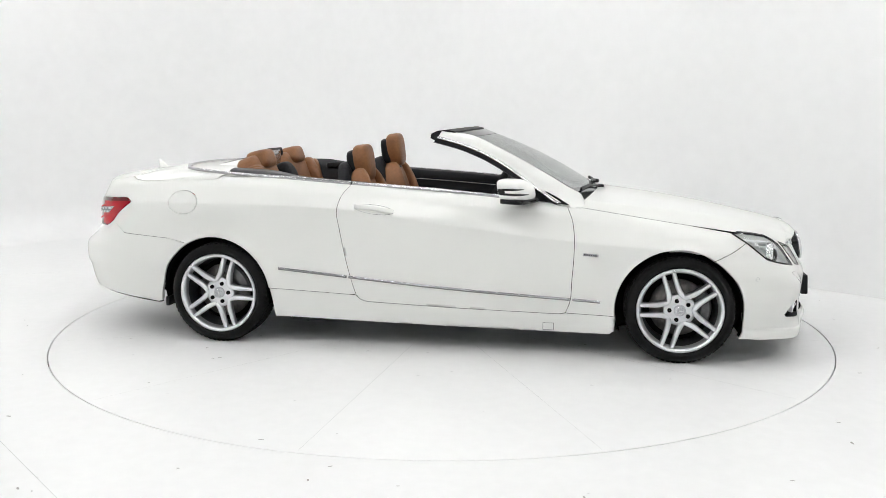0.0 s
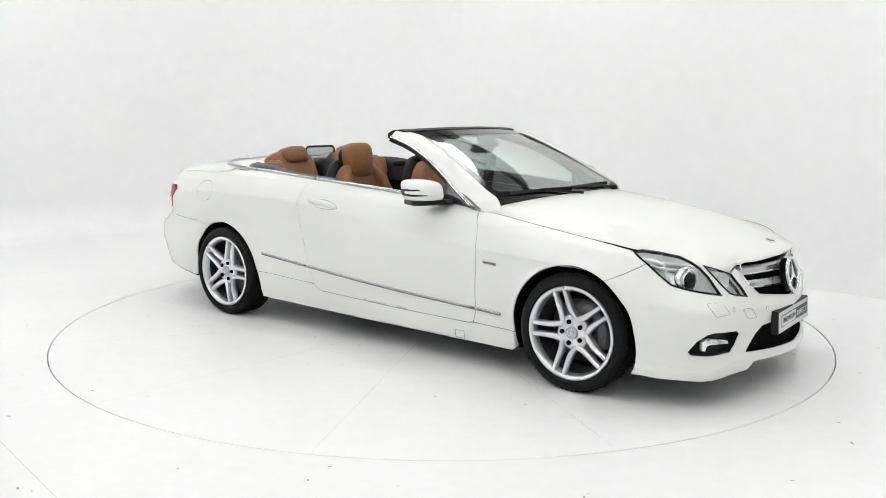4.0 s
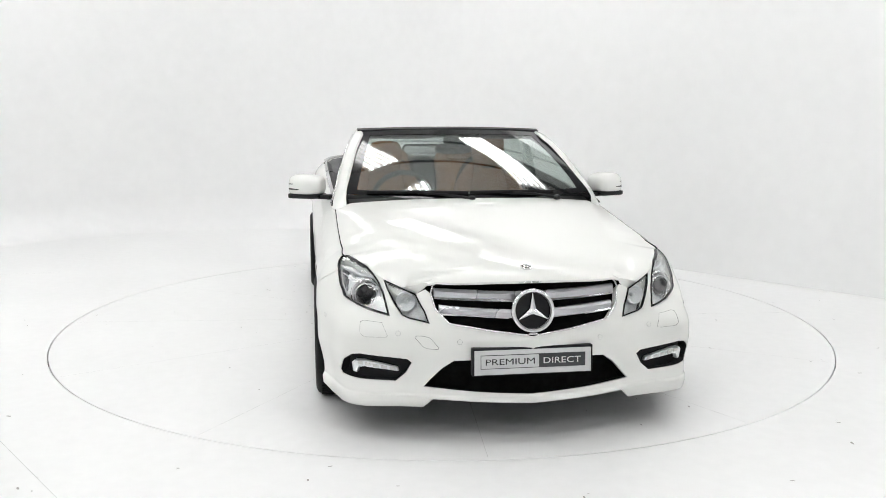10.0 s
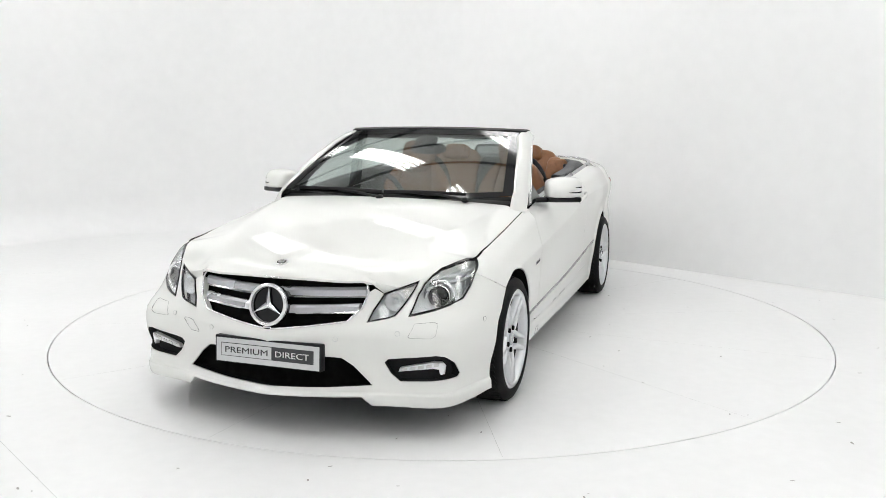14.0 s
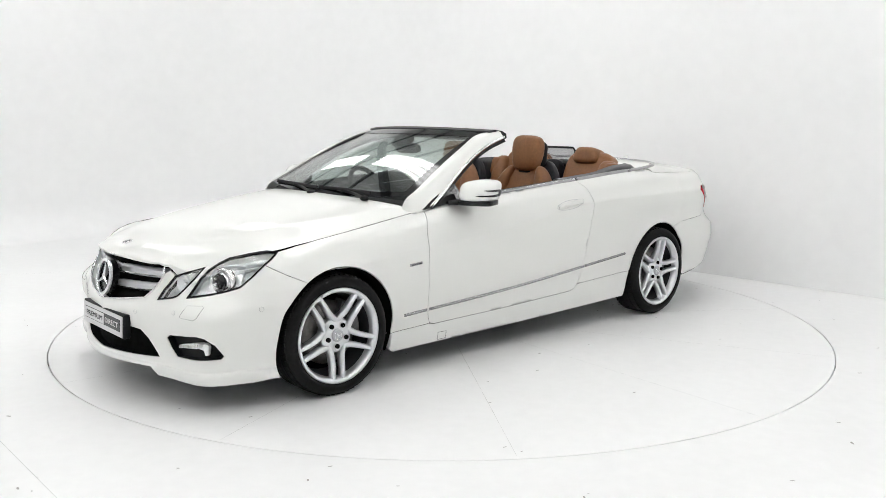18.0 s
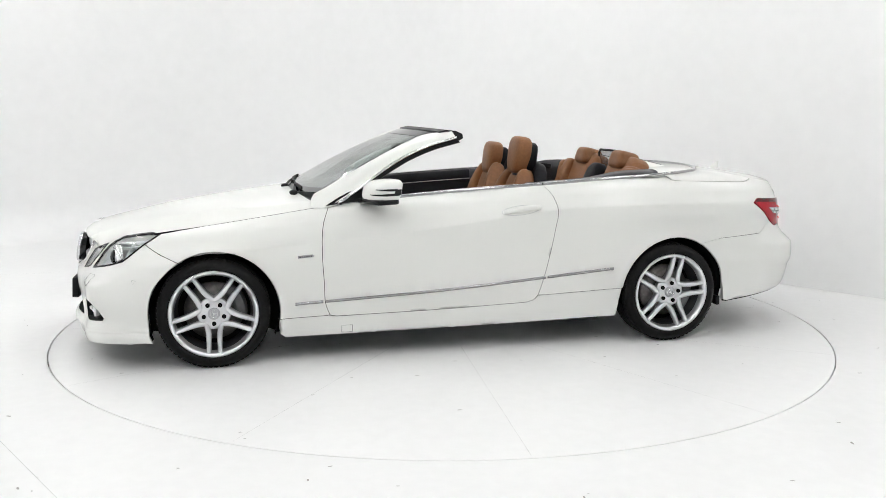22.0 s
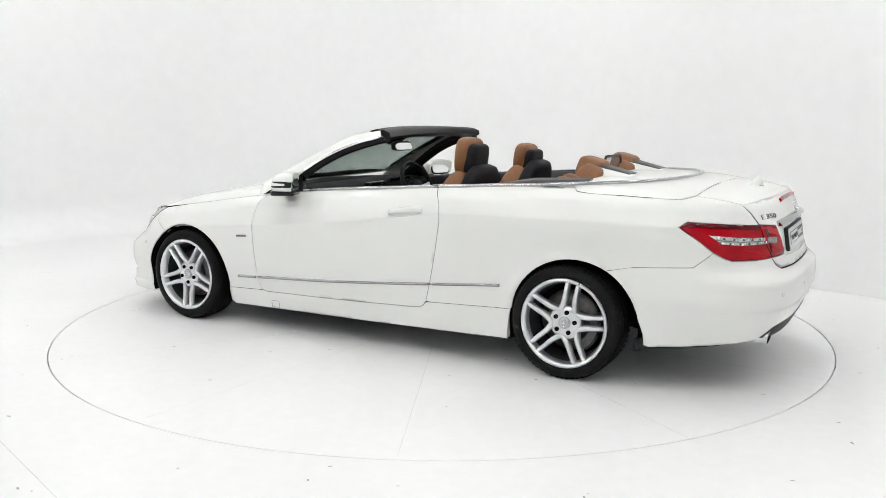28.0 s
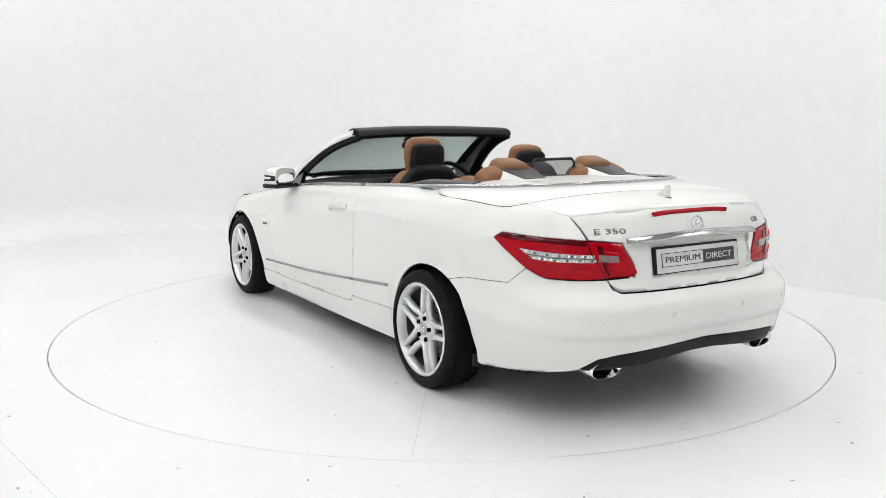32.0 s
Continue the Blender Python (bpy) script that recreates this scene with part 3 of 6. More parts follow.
trunk_poly = [(UR, 0.634), (-2.64, 0.636), (-2.455, 0.638), (-2.418, 0.654), (-2.396, 0.688), (-2.535, 0.695), (-2.556, 0.715), (-2.533, 0.777), (-2.494, 0.849), (-2.331, 0.864),
              (-2.282, 0.918), (-2.227, 0.961)] + LIP[1:]
RECESS = [(UR, 0.855), (-2.545, 0.838), (-2.560, 0.80), (-2.530, 0.700), (-2.56, 0.688), (UR, 0.676)]
trunk_poly = trunk_poly[:1] + trunk_poly[1:] + RECESS[:]
SIDES = ((1, "left"), (-1, "right"))


def offset_skin(d):
    def f(q):
        e = 1e-3
        p = body(q)
        n = np.cross(body(q + [e, 0]) - body(q - [e, 0]), body(q + [0, e]) - body(q - [0, e]))
        n /= np.maximum(np.linalg.norm(n, axis=1, keepdims=True), 1e-12)
        flip = np.where((n[:, 1] + n[:, 0] * np.sign(p[:, 0]) * 0.6 + n[:, 2] * 0.3) < 0, -1, 1)
        return p + n * flip[:, None] * d
    return f


doors = {}
CREASE = [[(x, float(crease(x)) + d) for x in np.linspace(1.50, -1.52, 60)] for d in (0.012, 0.003, -0.006)] + [[(x, float(top_edge(x)) - d) for x in np.linspace(1.6, -1.24, 60)] for d in (0.012, 0.026, 0.042)]
LEDGE = [[(u, z) for u in np.linspace(1.75, UF, 40)] for z in (0.218, 0.210, 0.201)]
SHELF = [[(u, z) for u in np.linspace(-1.95, UR, 40)] for z in (0.572, 0.588, 0.604, 0.428, 0.440, 0.452)]
FLAP = [(-1.475 + 0.098 * math.cos(k * math.pi / 16), 0.862 + 0.072 * math.sin(k * math.pi / 16)) for k in range(32)]
for sg, sd in SIDES:
    bm = skin(bmesh.new(), shrink(fender_poly, GAP), body, 0.028, sign=sg, flange=0.03, lines=CREASE)
    part("front_fender", bm, PAINT, car)
    bm = skin(bmesh.new(), shrink(door_poly, GAP), body, 0.030, sign=sg, flange=0.03, lines=CREASE)
    doors[sg] = part("door", bm, PAINT, car)
    bm = skin(bmesh.new(), shrink(skirt_poly, GAP * 1.1), body, 0.028, sign=sg, flange=0.03)
    part("side_skirt", bm, PAINT, car)
    bm = skin(bmesh.new(), shrink(quarter_poly, GAP), body, 0.028, sign=sg, flange=0.03, lines=CREASE, holes=[FLAP] if sg < 0 else [])
    quarter = part("rear_quarter", bm, PAINT, car)
    if sg < 0:
        bm = skin(bmesh.new(), shrink(FLAP, 0.0035), body, 0.02, sign=sg, flange=0.012)
        part("fuel_flap", bm, PAINT, quarter)
bm = skin(bmesh.new(), centred(fascia_poly, GAP, UF), lambda q: body(np.minimum(q, [UF, 9])), 0.024, holes=[FOG], mirror=True, centre=UF, flange=0.03, lines=LEDGE)
fascia = part("front_bumper", bm, PAINT, car)
bm = skin(bmesh.new(), centred(bumper_poly, GAP, UR), lambda q: body(np.maximum(q, [UR, 0])), 0.026, mirror=True, centre=UR, flange=0.03, lines=SHELF)
bumper = part("rear_bumper", bm, PAINT, car)
bm = skin(bmesh.new(), diffuser_poly, offset_skin(-0.012), 0.03, mirror=True, centre=UR, flange=0.03)
part("diffuser", bm, BLACK_PLASTIC, bumper, "matt black lower valance")
bm = skin(bmesh.new(), trunk_poly, lambda q: body(np.maximum(q, [UR, 0])), 0.026, mirror=True, centre=UR, flange=0.022)
trunk = part("trunk_lid", bm, PAINT, car)

# dark lines that stand in for the shade between and under the panels
def sensor_ring(sensor, m):
    """The thin joint round a parking sensor."""
    bm = bmesh.new()
    lathe(bm, [(0.0112, 0.0002), (0.0111, 0.0014), (0.0105, 0.0014), (0.0104, 0.0002)], 24, axis="z")
    bmesh.ops.transform(bm, matrix=m, verts=bm.verts)
    part("sensor_joint", bm, SILVER, sensor, "thin grey joint")


# a dark tube sunk along the line, in place of the gap's shade
def gap_shade(line, sg, owner, r=0.0036, depth=0.0052, material=SHADE):
    line = np.array(line, float)
    line = np.concatenate([a + (b - a) * np.linspace(0, 1, 1 + max(1, int(np.linalg.norm(b - a) / 0.02)))[:-1, None] for a, b in zip(line, line[1:])] + [line[-1:]])
    q = offset_skin(-depth)(line)
    bm = bmesh.new()
    sweep(bm, q * [1, sg, 1], circle(r, 6), up=(0.3, sg * 0.9, 0.3))
    part("gap_shade", bm, material, owner, "dark line put in for the shade along a panel edge")


for sg, sd in SIDES:
    gap_shade(door_front, sg, doors[sg])
    gap_shade(curve2(np.concatenate([[door_front[0]], DOOR_FOOT, [(-0.388, 0.323)]]), 3), sg, doors[sg], 0.0030)
    gap_shade(door_rear, sg, doors[sg])
    gap_shade([(x, float(sill(x))) for x in np.linspace(-0.395, -0.925, 10)], sg, car, 0.0026)
    gap_shade([(x, float(sill(x))) for x in np.linspace(1.145, 0.875, 8)], sg, car, 0.0030)
    gap_shade(SPLIT_R, sg, car, 0.0020, 0.0045, SEAM)
    # the shade under the bumper's lower edge, drawn as a dark line
    gap_shade([(-1.674, 0.226), (-1.70, 0.221), (-2.08, 0.273), (-2.235, 0.297)], sg, bumper, 0.007, 0.012)
    gap_shade([(-2.403, 0.670), (-2.416, 0.648), (-2.452, 0.635), (-2.64, 0.633), (-2.80, 0.632), (UR + 1e-3, 0.631)], sg, trunk, 0.0032, 0.0046)
    gap_shade([(-2.327, 0.862), (-2.280, 0.917), (-2.224, 0.960)], sg, trunk, 0.0017, 0.0052, SEAM)
    gap_shade([HEAD[2], (1.88, 0.675), (1.80, 0.640), (1.74, 0.624)], sg, car, 0.0020)

# bonnet: rows across, from the windscreen to the grille
_edge = body(np.array([(x, float(top_edge(x))) for x in np.linspace(0.88, 1.81, 24)] + [HEAD[0], HEAD[15], HEAD[14], HEAD[13], HEAD[12], SMALL[0], SMALL[7], (2.44, 0.668)]))
_edge = _edge[np.concatenate([[True], np.diff(np.maximum.accumulate(_edge[:, 0])) > 0.004])]
_edge[-1, 2] = 0.682            # the corner over the grille
hood_y, hood_e = fair(_edge[:, 0], _edge[:, 1], 0.005), fair(_edge[:, 0], _edge[:, 2], 0.007)
hood_c = np.poly1d(np.polyfit([0.90, 1.03, 1.3, 1.6, 1.9, 2.1, 2.22], [0.950, 0.937, 0.905, 0.860, 0.808, 0.768, 0.741], 3))


def hood_z(x, w):
    """A crowned middle and two falling flanks, which meet in a soft crease from the pillar's foot to the grille's corner."""
    hy, he = hood_y(x), hood_e(x)
    y, k = np.abs(w) * hy, np.clip((x - 0.95) / 1.25, 0, 1)
    r = np.minimum(0.700 - 0.285 * k ** 1.15, hy - 0.035)
    drop = 0.040 - 0.014 * ramp(1.0, 1.8, x) + 0.016 * ramp(1.85, 2.2, x)
    mid = hood_c(x) - drop * (y / r) ** 2.2
    zr = hood_c(x) - drop
    t = (y - r) / (hy - r)
    flank = zr + np.minimum(he - zr, -0.006) * (1 - np.sign(1 - t) * np.abs(1 - t) ** 1.2)
    h = 0.0028
    z = -h * np.logaddexp(-(mid - hood_c(x)) / h, -(flank - hood_c(x)) / h) + hood_c(x)
    z = np.where(np.abs(w) > 0.985, np.minimum(z, he + 0.0003 + (1 - np.abs(w)) * 0.1), z)
    s = np.maximum(2.275 - 0.090 * abs(w) ** 1.8 - x, 0)
    return z - 0.030 * np.exp(-s / 0.035) * (1 - abs(w) ** 6)


def hood_rows(drop=0.0, n=90, m=121):
    rows = []
    for w in np.linspace(-1, 1, m):
        xr, xf = 1.035 - 0.105 * w * w, 2.275 - 0.090 * abs(w) ** 1.8
        xs = xr + (xf - xr) * np.linspace(0, 1, n)
        rows.append(np.stack([xs, w * (hood_y(xs) - 0.0020), hood_z(xs, w) - drop], -1))
    return np.array(rows)


def edged(bm, P, depth=0.025, ends=None):
    """A grid of points with its rim turned down."""
    vs = quad_grid(bm, P)
    rim = [r[0] for r in vs] + vs[-1][1:] + [r[-1] for r in vs[::-1]][1:] + vs[0][::-1][1:-1]
    low = [bm.verts.new(v.co - Vector((0, 0, depth if ends is None else ends(v.co)))) for v in rim]
    for i in range(len(rim)):
        j = (i + 1) % len(rim)
        bm.faces.new((rim[i], rim[j], low[j], low[i]))
    bmesh.ops.recalc_face_normals(bm, faces=bm.faces)


bm = bmesh.new()
edged(bm, hood_rows(), 0.02, lambda q: 0.010 + (0.036 + 0.034 * float(ramp(2.12, 2.15, q.x)) * float(ramp(0.480, 0.468, abs(q.y)))) * float(ramp(0.436, 0.455, abs(q.y))))
hood = part("bonnet", bm, PAINT, car)
# a thin black strip on each side replaces the shade in the bonnet gap
for s in (1, -1):
    xs = np.linspace(0.94, 1.80, 40)
    f = body(np.stack([xs, top_edge(xs)], -1))
    hy, hz = hood_y(xs) - 0.002, hood_z(xs, np.ones(40))
    bm = bmesh.new()
    sweep(bm, [(x, s * (a[1] + b) / 2, max(a[2], c) - 0.0012) for x, a, b, c in zip(xs, f, hy, hz)], [(-0.0014, -0.012), (0.0014, -0.012), (0.0014, 0.0006), (-0.0014, 0.0006)], up=(0, 0, 1))
    part("bonnet_shade", bm, SHADE, hood, "thin black strip that stands in for the shaded gap along the bonnet")

# boot lid top
def resample(c, n):
    c = np.array(c)
    d = np.concatenate([[0], np.cumsum(np.linalg.norm(np.diff(c, axis=0), axis=1))])
    t = np.linspace(0, d[-1], n)
    return np.stack([np.interp(t, d, c[:, k]) for k in range(3)], -1)


LID_EDGE = body(curve2([(-1.951, 1.002), (-2.04, 0.992), (-2.125, 0.980), (-2.219, 0.961)], 8))


def trunk_top(n=25, m=37):
    """The lid between the two flanks, from the roof cover to the rear lip."""
    e = resample(LID_EDGE, n)
    s = np.linspace(0, 1, n)
    xc = e[0, 0] - 0.004 + (-2.203 - e[0, 0]) * s
    zc = spl([0, 0.45, 0.8, 0.95, 1], [1.034, 1.020, 1.000, 0.992, 0.985])(s)
    rows = []
    for w in np.linspace(-1, 1, m):
        a = abs(w)
        x = xc + (e[:, 0] - xc) * a ** 3.2
        y = np.sign(w) * a * (e[:, 1] - 0.006)
        z = zc + (e[:, 2] - zc) * a ** 2.4
        rows.append(np.stack([x, y, z], -1))
    rows = np.array(rows)
    # the rear edge follows the lip of the lid
    lip = resample(body(np.maximum(curve2(LIP, 10), [UR, 0])), 400)
    for r, w in zip(rows, np.linspace(-1, 1, m)):
        q = lip[np.argmin(np.abs(lip[:, 1] - abs(r[-1, 1])))] * [1, np.sign(w), 1]
        q[1] = r[-1, 1]
        r += (q - r[-1] + [-0.0030, 0, 0.0016]) * (s ** 3)[:, None]
    return rows


bm = bmesh.new()
edged(bm, trunk_top(), 0.02)
part("trunk_top", bm, PAINT, trunk)

# cover of the folded roof: the band outside the bright strip, and the deck inside it
STRIP = curve2([(-1.00, 0.778, 1.018), (-1.20, 0.768, 1.032), (-1.38, 0.715, 1.042), (-1.53, 0.60, 1.048), (-1.64, 0.40, 1.052), (-1.69, 0.20, 1.055), (-1.70, 0.0, 1.056)], 6)


outer = [body(np.array([[x, float(top_edge(x)) + 0.001]]))[0] for x in np.linspace(-1.0, -1.25, 6)] + [q + [0, -0.0015, 0.0012] for q in body(curve2(COVER + [(-1.945, 1.002)], 5))]
e0 = LID_EDGE[0]
outer = np.array(outer + [(e0[0] + 0.004, a * (e0[1] - 0.006), 1.034 + (e0[2] - 1.034) * a ** 2.4) for a in np.linspace(0.97, 0, 12)])
bm = bmesh.new()
A, B = resample(outer, 40), resample(STRIP, 40)
for s in (1, -1):
    rows = [(a + (b - a) * t + [0, 0, 0.008 * math.sin(math.pi * t)]) * [1, s, 1] for t in np.linspace(0, 1, 7) for a, b in ((A, B),)]
    quad_grid(bm, rows)
bmesh.ops.remove_doubles(bm, verts=bm.verts, dist=5e-4)
bmesh.ops.recalc_face_normals(bm, faces=bm.faces)
deck = part("roof_cover", bm, PAINT, car)


def deck_z(x, y):
    return 1.052 + 0.018 * (1 - (y / 0.7) ** 2) - 0.02 * ramp(-1.3, -1.1, x) - 0.035 * ramp(0.45, 0.78, np.abs(y))


bm = bmesh.new()
rows = []
for a in resample(STRIP, 30)[4:]:
    xs = np.linspace(-1.235, a[0], 10) if a[0] < -1.235 else np.full(10, a[0])
    t = np.linspace(0, 1, 10)
    rows.append(np.stack([xs, np.full(10, a[1]), deck_z(xs, np.full(10, a[1])) * (1 - t ** 3) + a[2] * t ** 3], -1))
for s in (1, -1):
    quad_grid(bm, np.array(rows) * [1, s, 1])
bmesh.ops.remove_doubles(bm, verts=bm.verts, dist=5e-4)
bmesh.ops.recalc_face_normals(bm, faces=bm.faces)
part("rear_deck", bm, PAINT, deck)
bm = bmesh.new()
full = [tuple(q * [1, s, 1] + [0, 0, 0.006]) for s, seq in ((1, STRIP), (-1, STRIP[::-1][1:])) for q in seq]
sweep(bm, full, [(-0.014, -0.008), (0.014, -0.008), (0.012, 0.006), (0, 0.009), (-0.012, 0.006)])
part("bright_strip", bm, BRIGHT, deck, "polished bright strip round the roof cover")


# ---------------------------------------------------------------- windscreen and its frame
def screen(s, w, out=0.0):
    """s from the bonnet to the header, w from side to side."""
    b = np.array([1.045 - 0.150 * w * w, 0.722 * w, 0.925 + 0.026 * w * w])
    t = np.array([0.275 - 0.095 * w * w, 0.560 * w, 1.300 - 0.012 * w * w])
    q = b + (t - b) * s
    n = np.array([0.42, 0.10 * w, 0.90])
    return q + n * (0.030 * math.sin(math.pi * s) * (1 - 0.5 * w * w) + out)


glass_rows = [[screen(s, w) for s in np.linspace(0, 1, 15)] for w in np.linspace(-1, 1, 25)]
bm = bmesh.new()
lo = quad_grid(bm, glass_rows)
hi = quad_grid(bm, [[screen(s, w, 0.005) for s in np.linspace(0, 1, 15)] for w in np.linspace(-1, 1, 25)])
rim = lambda v: [r[0] for r in v] + v[-1][1:] + [r[-1] for r in v[::-1]][1:] + v[0][::-1][1:-1]
for i in range(len(rim(lo))):
    a, b = rim(lo), rim(hi)
    j = (i + 1) % len(a)
    bm.faces.new((a[i], a[j], b[j], b[i]))
bmesh.ops.recalc_face_normals(bm, faces=bm.faces)
windscreen = part("windscreen", bm, GLASS, car, "clear green-tinted windscreen")
windscreen.visible_shadow = False
# black painted border on the glass
bm = bmesh.new()
for w0, w1 in ((-1.0, -0.915), (0.915, 1.0)):
    quad_grid(bm, [[screen(s, w, 0.0062) for s in np.linspace(0, 1, 20)] for w in np.linspace(w0, w1, 3)])
quad_grid(bm, [[screen(s, w, 0.0062) for s in np.linspace(0.905, 1.0, 3)] for w in np.linspace(-1, 1, 30)])
quad_grid(bm, [[screen(s, w, 0.0062) for s in np.linspace(0.0, 0.06, 3)] for w in np.linspace(-1, 1, 30)])
part("black_border", bm, BLACK_GLOSS, windscreen)

IN_EDGE = [(0.965, 0.722, 0.872), (0.940, 0.726, 0.944), (0.87, 0.717, 0.982), (0.75, 0.694, 1.050), (0.60, 0.662, 1.130), (0.415, 0.622, 1.220), (0.28, 0.585, 1.277), (0.10, 0.570, 1.302)]
OUT_EDGE = [(0.980, 0.770, 0.830), (0.950, 0.778, 0.852), (0.855, 0.797, 0.884), (0.72, 0.770, 0.958), (0.60, 0.743, 1.045), (0.40, 0.695, 1.165), (0.26, 0.662, 1.222), (0.075, 0.625, 1.272)]
for sg, sd in SIDES:
    A, B = resample(curve2(IN_EDGE, 6), 40), resample(curve2(OUT_EDGE, 6), 40)
    f3 = np.array([1, sg, 1])
    bm = bmesh.new()
    out, foot = np.array([0.10, 0.75, 0.60]), ramp(0, 12, np.arange(40))[:, None]
    rows = [(A + (B - A) * t + foot * out * 0.016 * math.sin(math.pi * min(t * 1.15, 1)) + (np.array([0, -0.01, -0.012]) if t == 0 else 0)) * f3 for t in (0, 0.02, 0.15, 0.35, 0.55, 0.75, 0.92, 1.0)]
    rows.append((B + [-0.012, -0.012, -0.010]) * f3)
    quad_grid(bm, rows)
    bmesh.ops.recalc_face_normals(bm, faces=bm.faces)
    pillar = part("windscreen_pillar", bm, PAINT, car, sharp=50)
    bm = bmesh.new()
    sweep(bm, [tuple((q + [-0.006, 0.0, -0.007]) * f3) for q in B[7:]], [(-0.006, -0.008), (0.006, -0.008), (0.006, 0.006), (-0.006, 0.006)])
    part("pillar_trim", bm, CHROME, pillar, "polished bright trim")
    bm = bmesh.new()
    k = np.linspace(0.8, 1, 33)[:, None]
    rows = [(B[7:] + np.array(o) * k) * f3 for o in ((-0.010, -0.004, -0.012), (-0.030, -0.010, -0.036), (-0.040, -0.040, -0.040), (-0.010, -0.075, -0.010), (0.02, -0.055, 0.012))]
    vs = quad_grid(bm, rows, True, False)
    bm.faces.new([r[0] for r in vs]), bm.faces.new([r[-1] for r in vs][::-1])
    bmesh.ops.recalc_face_normals(bm, faces=bm.faces)
    part("pillar_seal", bm, BLACK_PLASTIC, pillar, "black rubber window seal")

# header rail
bm = bmesh.new()
rows = []
for w in np.linspace(-1, 1, 31):
    xt, y, z = 0.275 - 0.095 * w * w, 0.600 * w, 1.303 - 0.014 * w * w
    rows.append([(xt - 0.005, y, z - 0.010), (xt - 0.010, y, z + 0.010), (xt - 0.055, y, z + 0.020), (xt - 0.115, y, z + 0.014), (xt - 0.155, y, z - 0.004),
                 (xt - 0.160, y, z - 0.030), (xt - 0.12, y, z - 0.052), (xt - 0.04, y, z - 0.045)])
vs = quad_grid(bm, rows, False, True)
bm.faces.new(vs[0]), bm.faces.new(vs[-1][::-1])
bmesh.ops.recalc_face_normals(bm, faces=bm.faces)
header = part("header_rail", bm, BLACK_PLASTIC, car, "black windscreen header", sharp=60)

# ---------------------------------------------------------------- underbody and wheel wells
bm = bmesh.new()
rows = []
for x in np.linspace(-2.12, 2.06, 40):
    hw = float(body(np.array([[np.clip(x, XR, XF), 0.35]]))[0, 1]) - 0.06
    if min(abs(x - 1.508), abs(x + 1.254)) < 0.40:
        hw = 0.60
    if abs(x) > 1.75:
        hw = min(hw, 0.72 - 0.55 * (abs(x) - 1.75))
    zb = 0.128 + 0.14 * float(ramp(-0.85, -1.55, x)) + 0.03 * float(ramp(1.7, 2.0, x))
    rows.append([(x, -hw, 0.42), (x, -hw, zb + 0.04), (x, -hw * 0.9, zb), (x, hw * 0.9, zb), (x, hw, zb + 0.04), (x, hw, 0.42)])
quad_grid(bm, rows)
part("underbody", bm, SHADE, car, "dark underbody tray")
for c in (ARCH_F, ARCH_R):
    for sg, sd in SIDES:
        bm = bmesh.new()
        rows = []
        for a in np.linspace(-22, 203, 40) if c is ARCH_F else np.linspace(-10, 192, 40):
            ca, sa = math.cos(radians(a)), math.sin(radians(a))
            lip = body(np.array([[c[0] + (c[2] - 0.004) * ca, c[1] + (c[2] - 0.004) * sa]]))[0]
            y = min(float(lip[1]), 0.90)
            rows.append([(lip[0], (y - 0.003) * sg, lip[2]), (lip[0] - 0.004 * ca, (y - 0.050) * sg, lip[2] - 0.004 * sa),
                         (c[0] + (c[2] + 0.03) * ca, 0.72 * sg, c[1] + (c[2] + 0.03) * sa),
                         (c[0] + (c[2] + 0.03) * ca, 0.55 * sg, c[1] + (c[2] + 0.03) * sa), (c[0] + 0.03 * ca, 0.54 * sg, c[1] + 0.03 * sa)])
        quad_grid(bm, rows)
        part("wheel_liner", bm, SHADE, car, "black wheel arch liner")

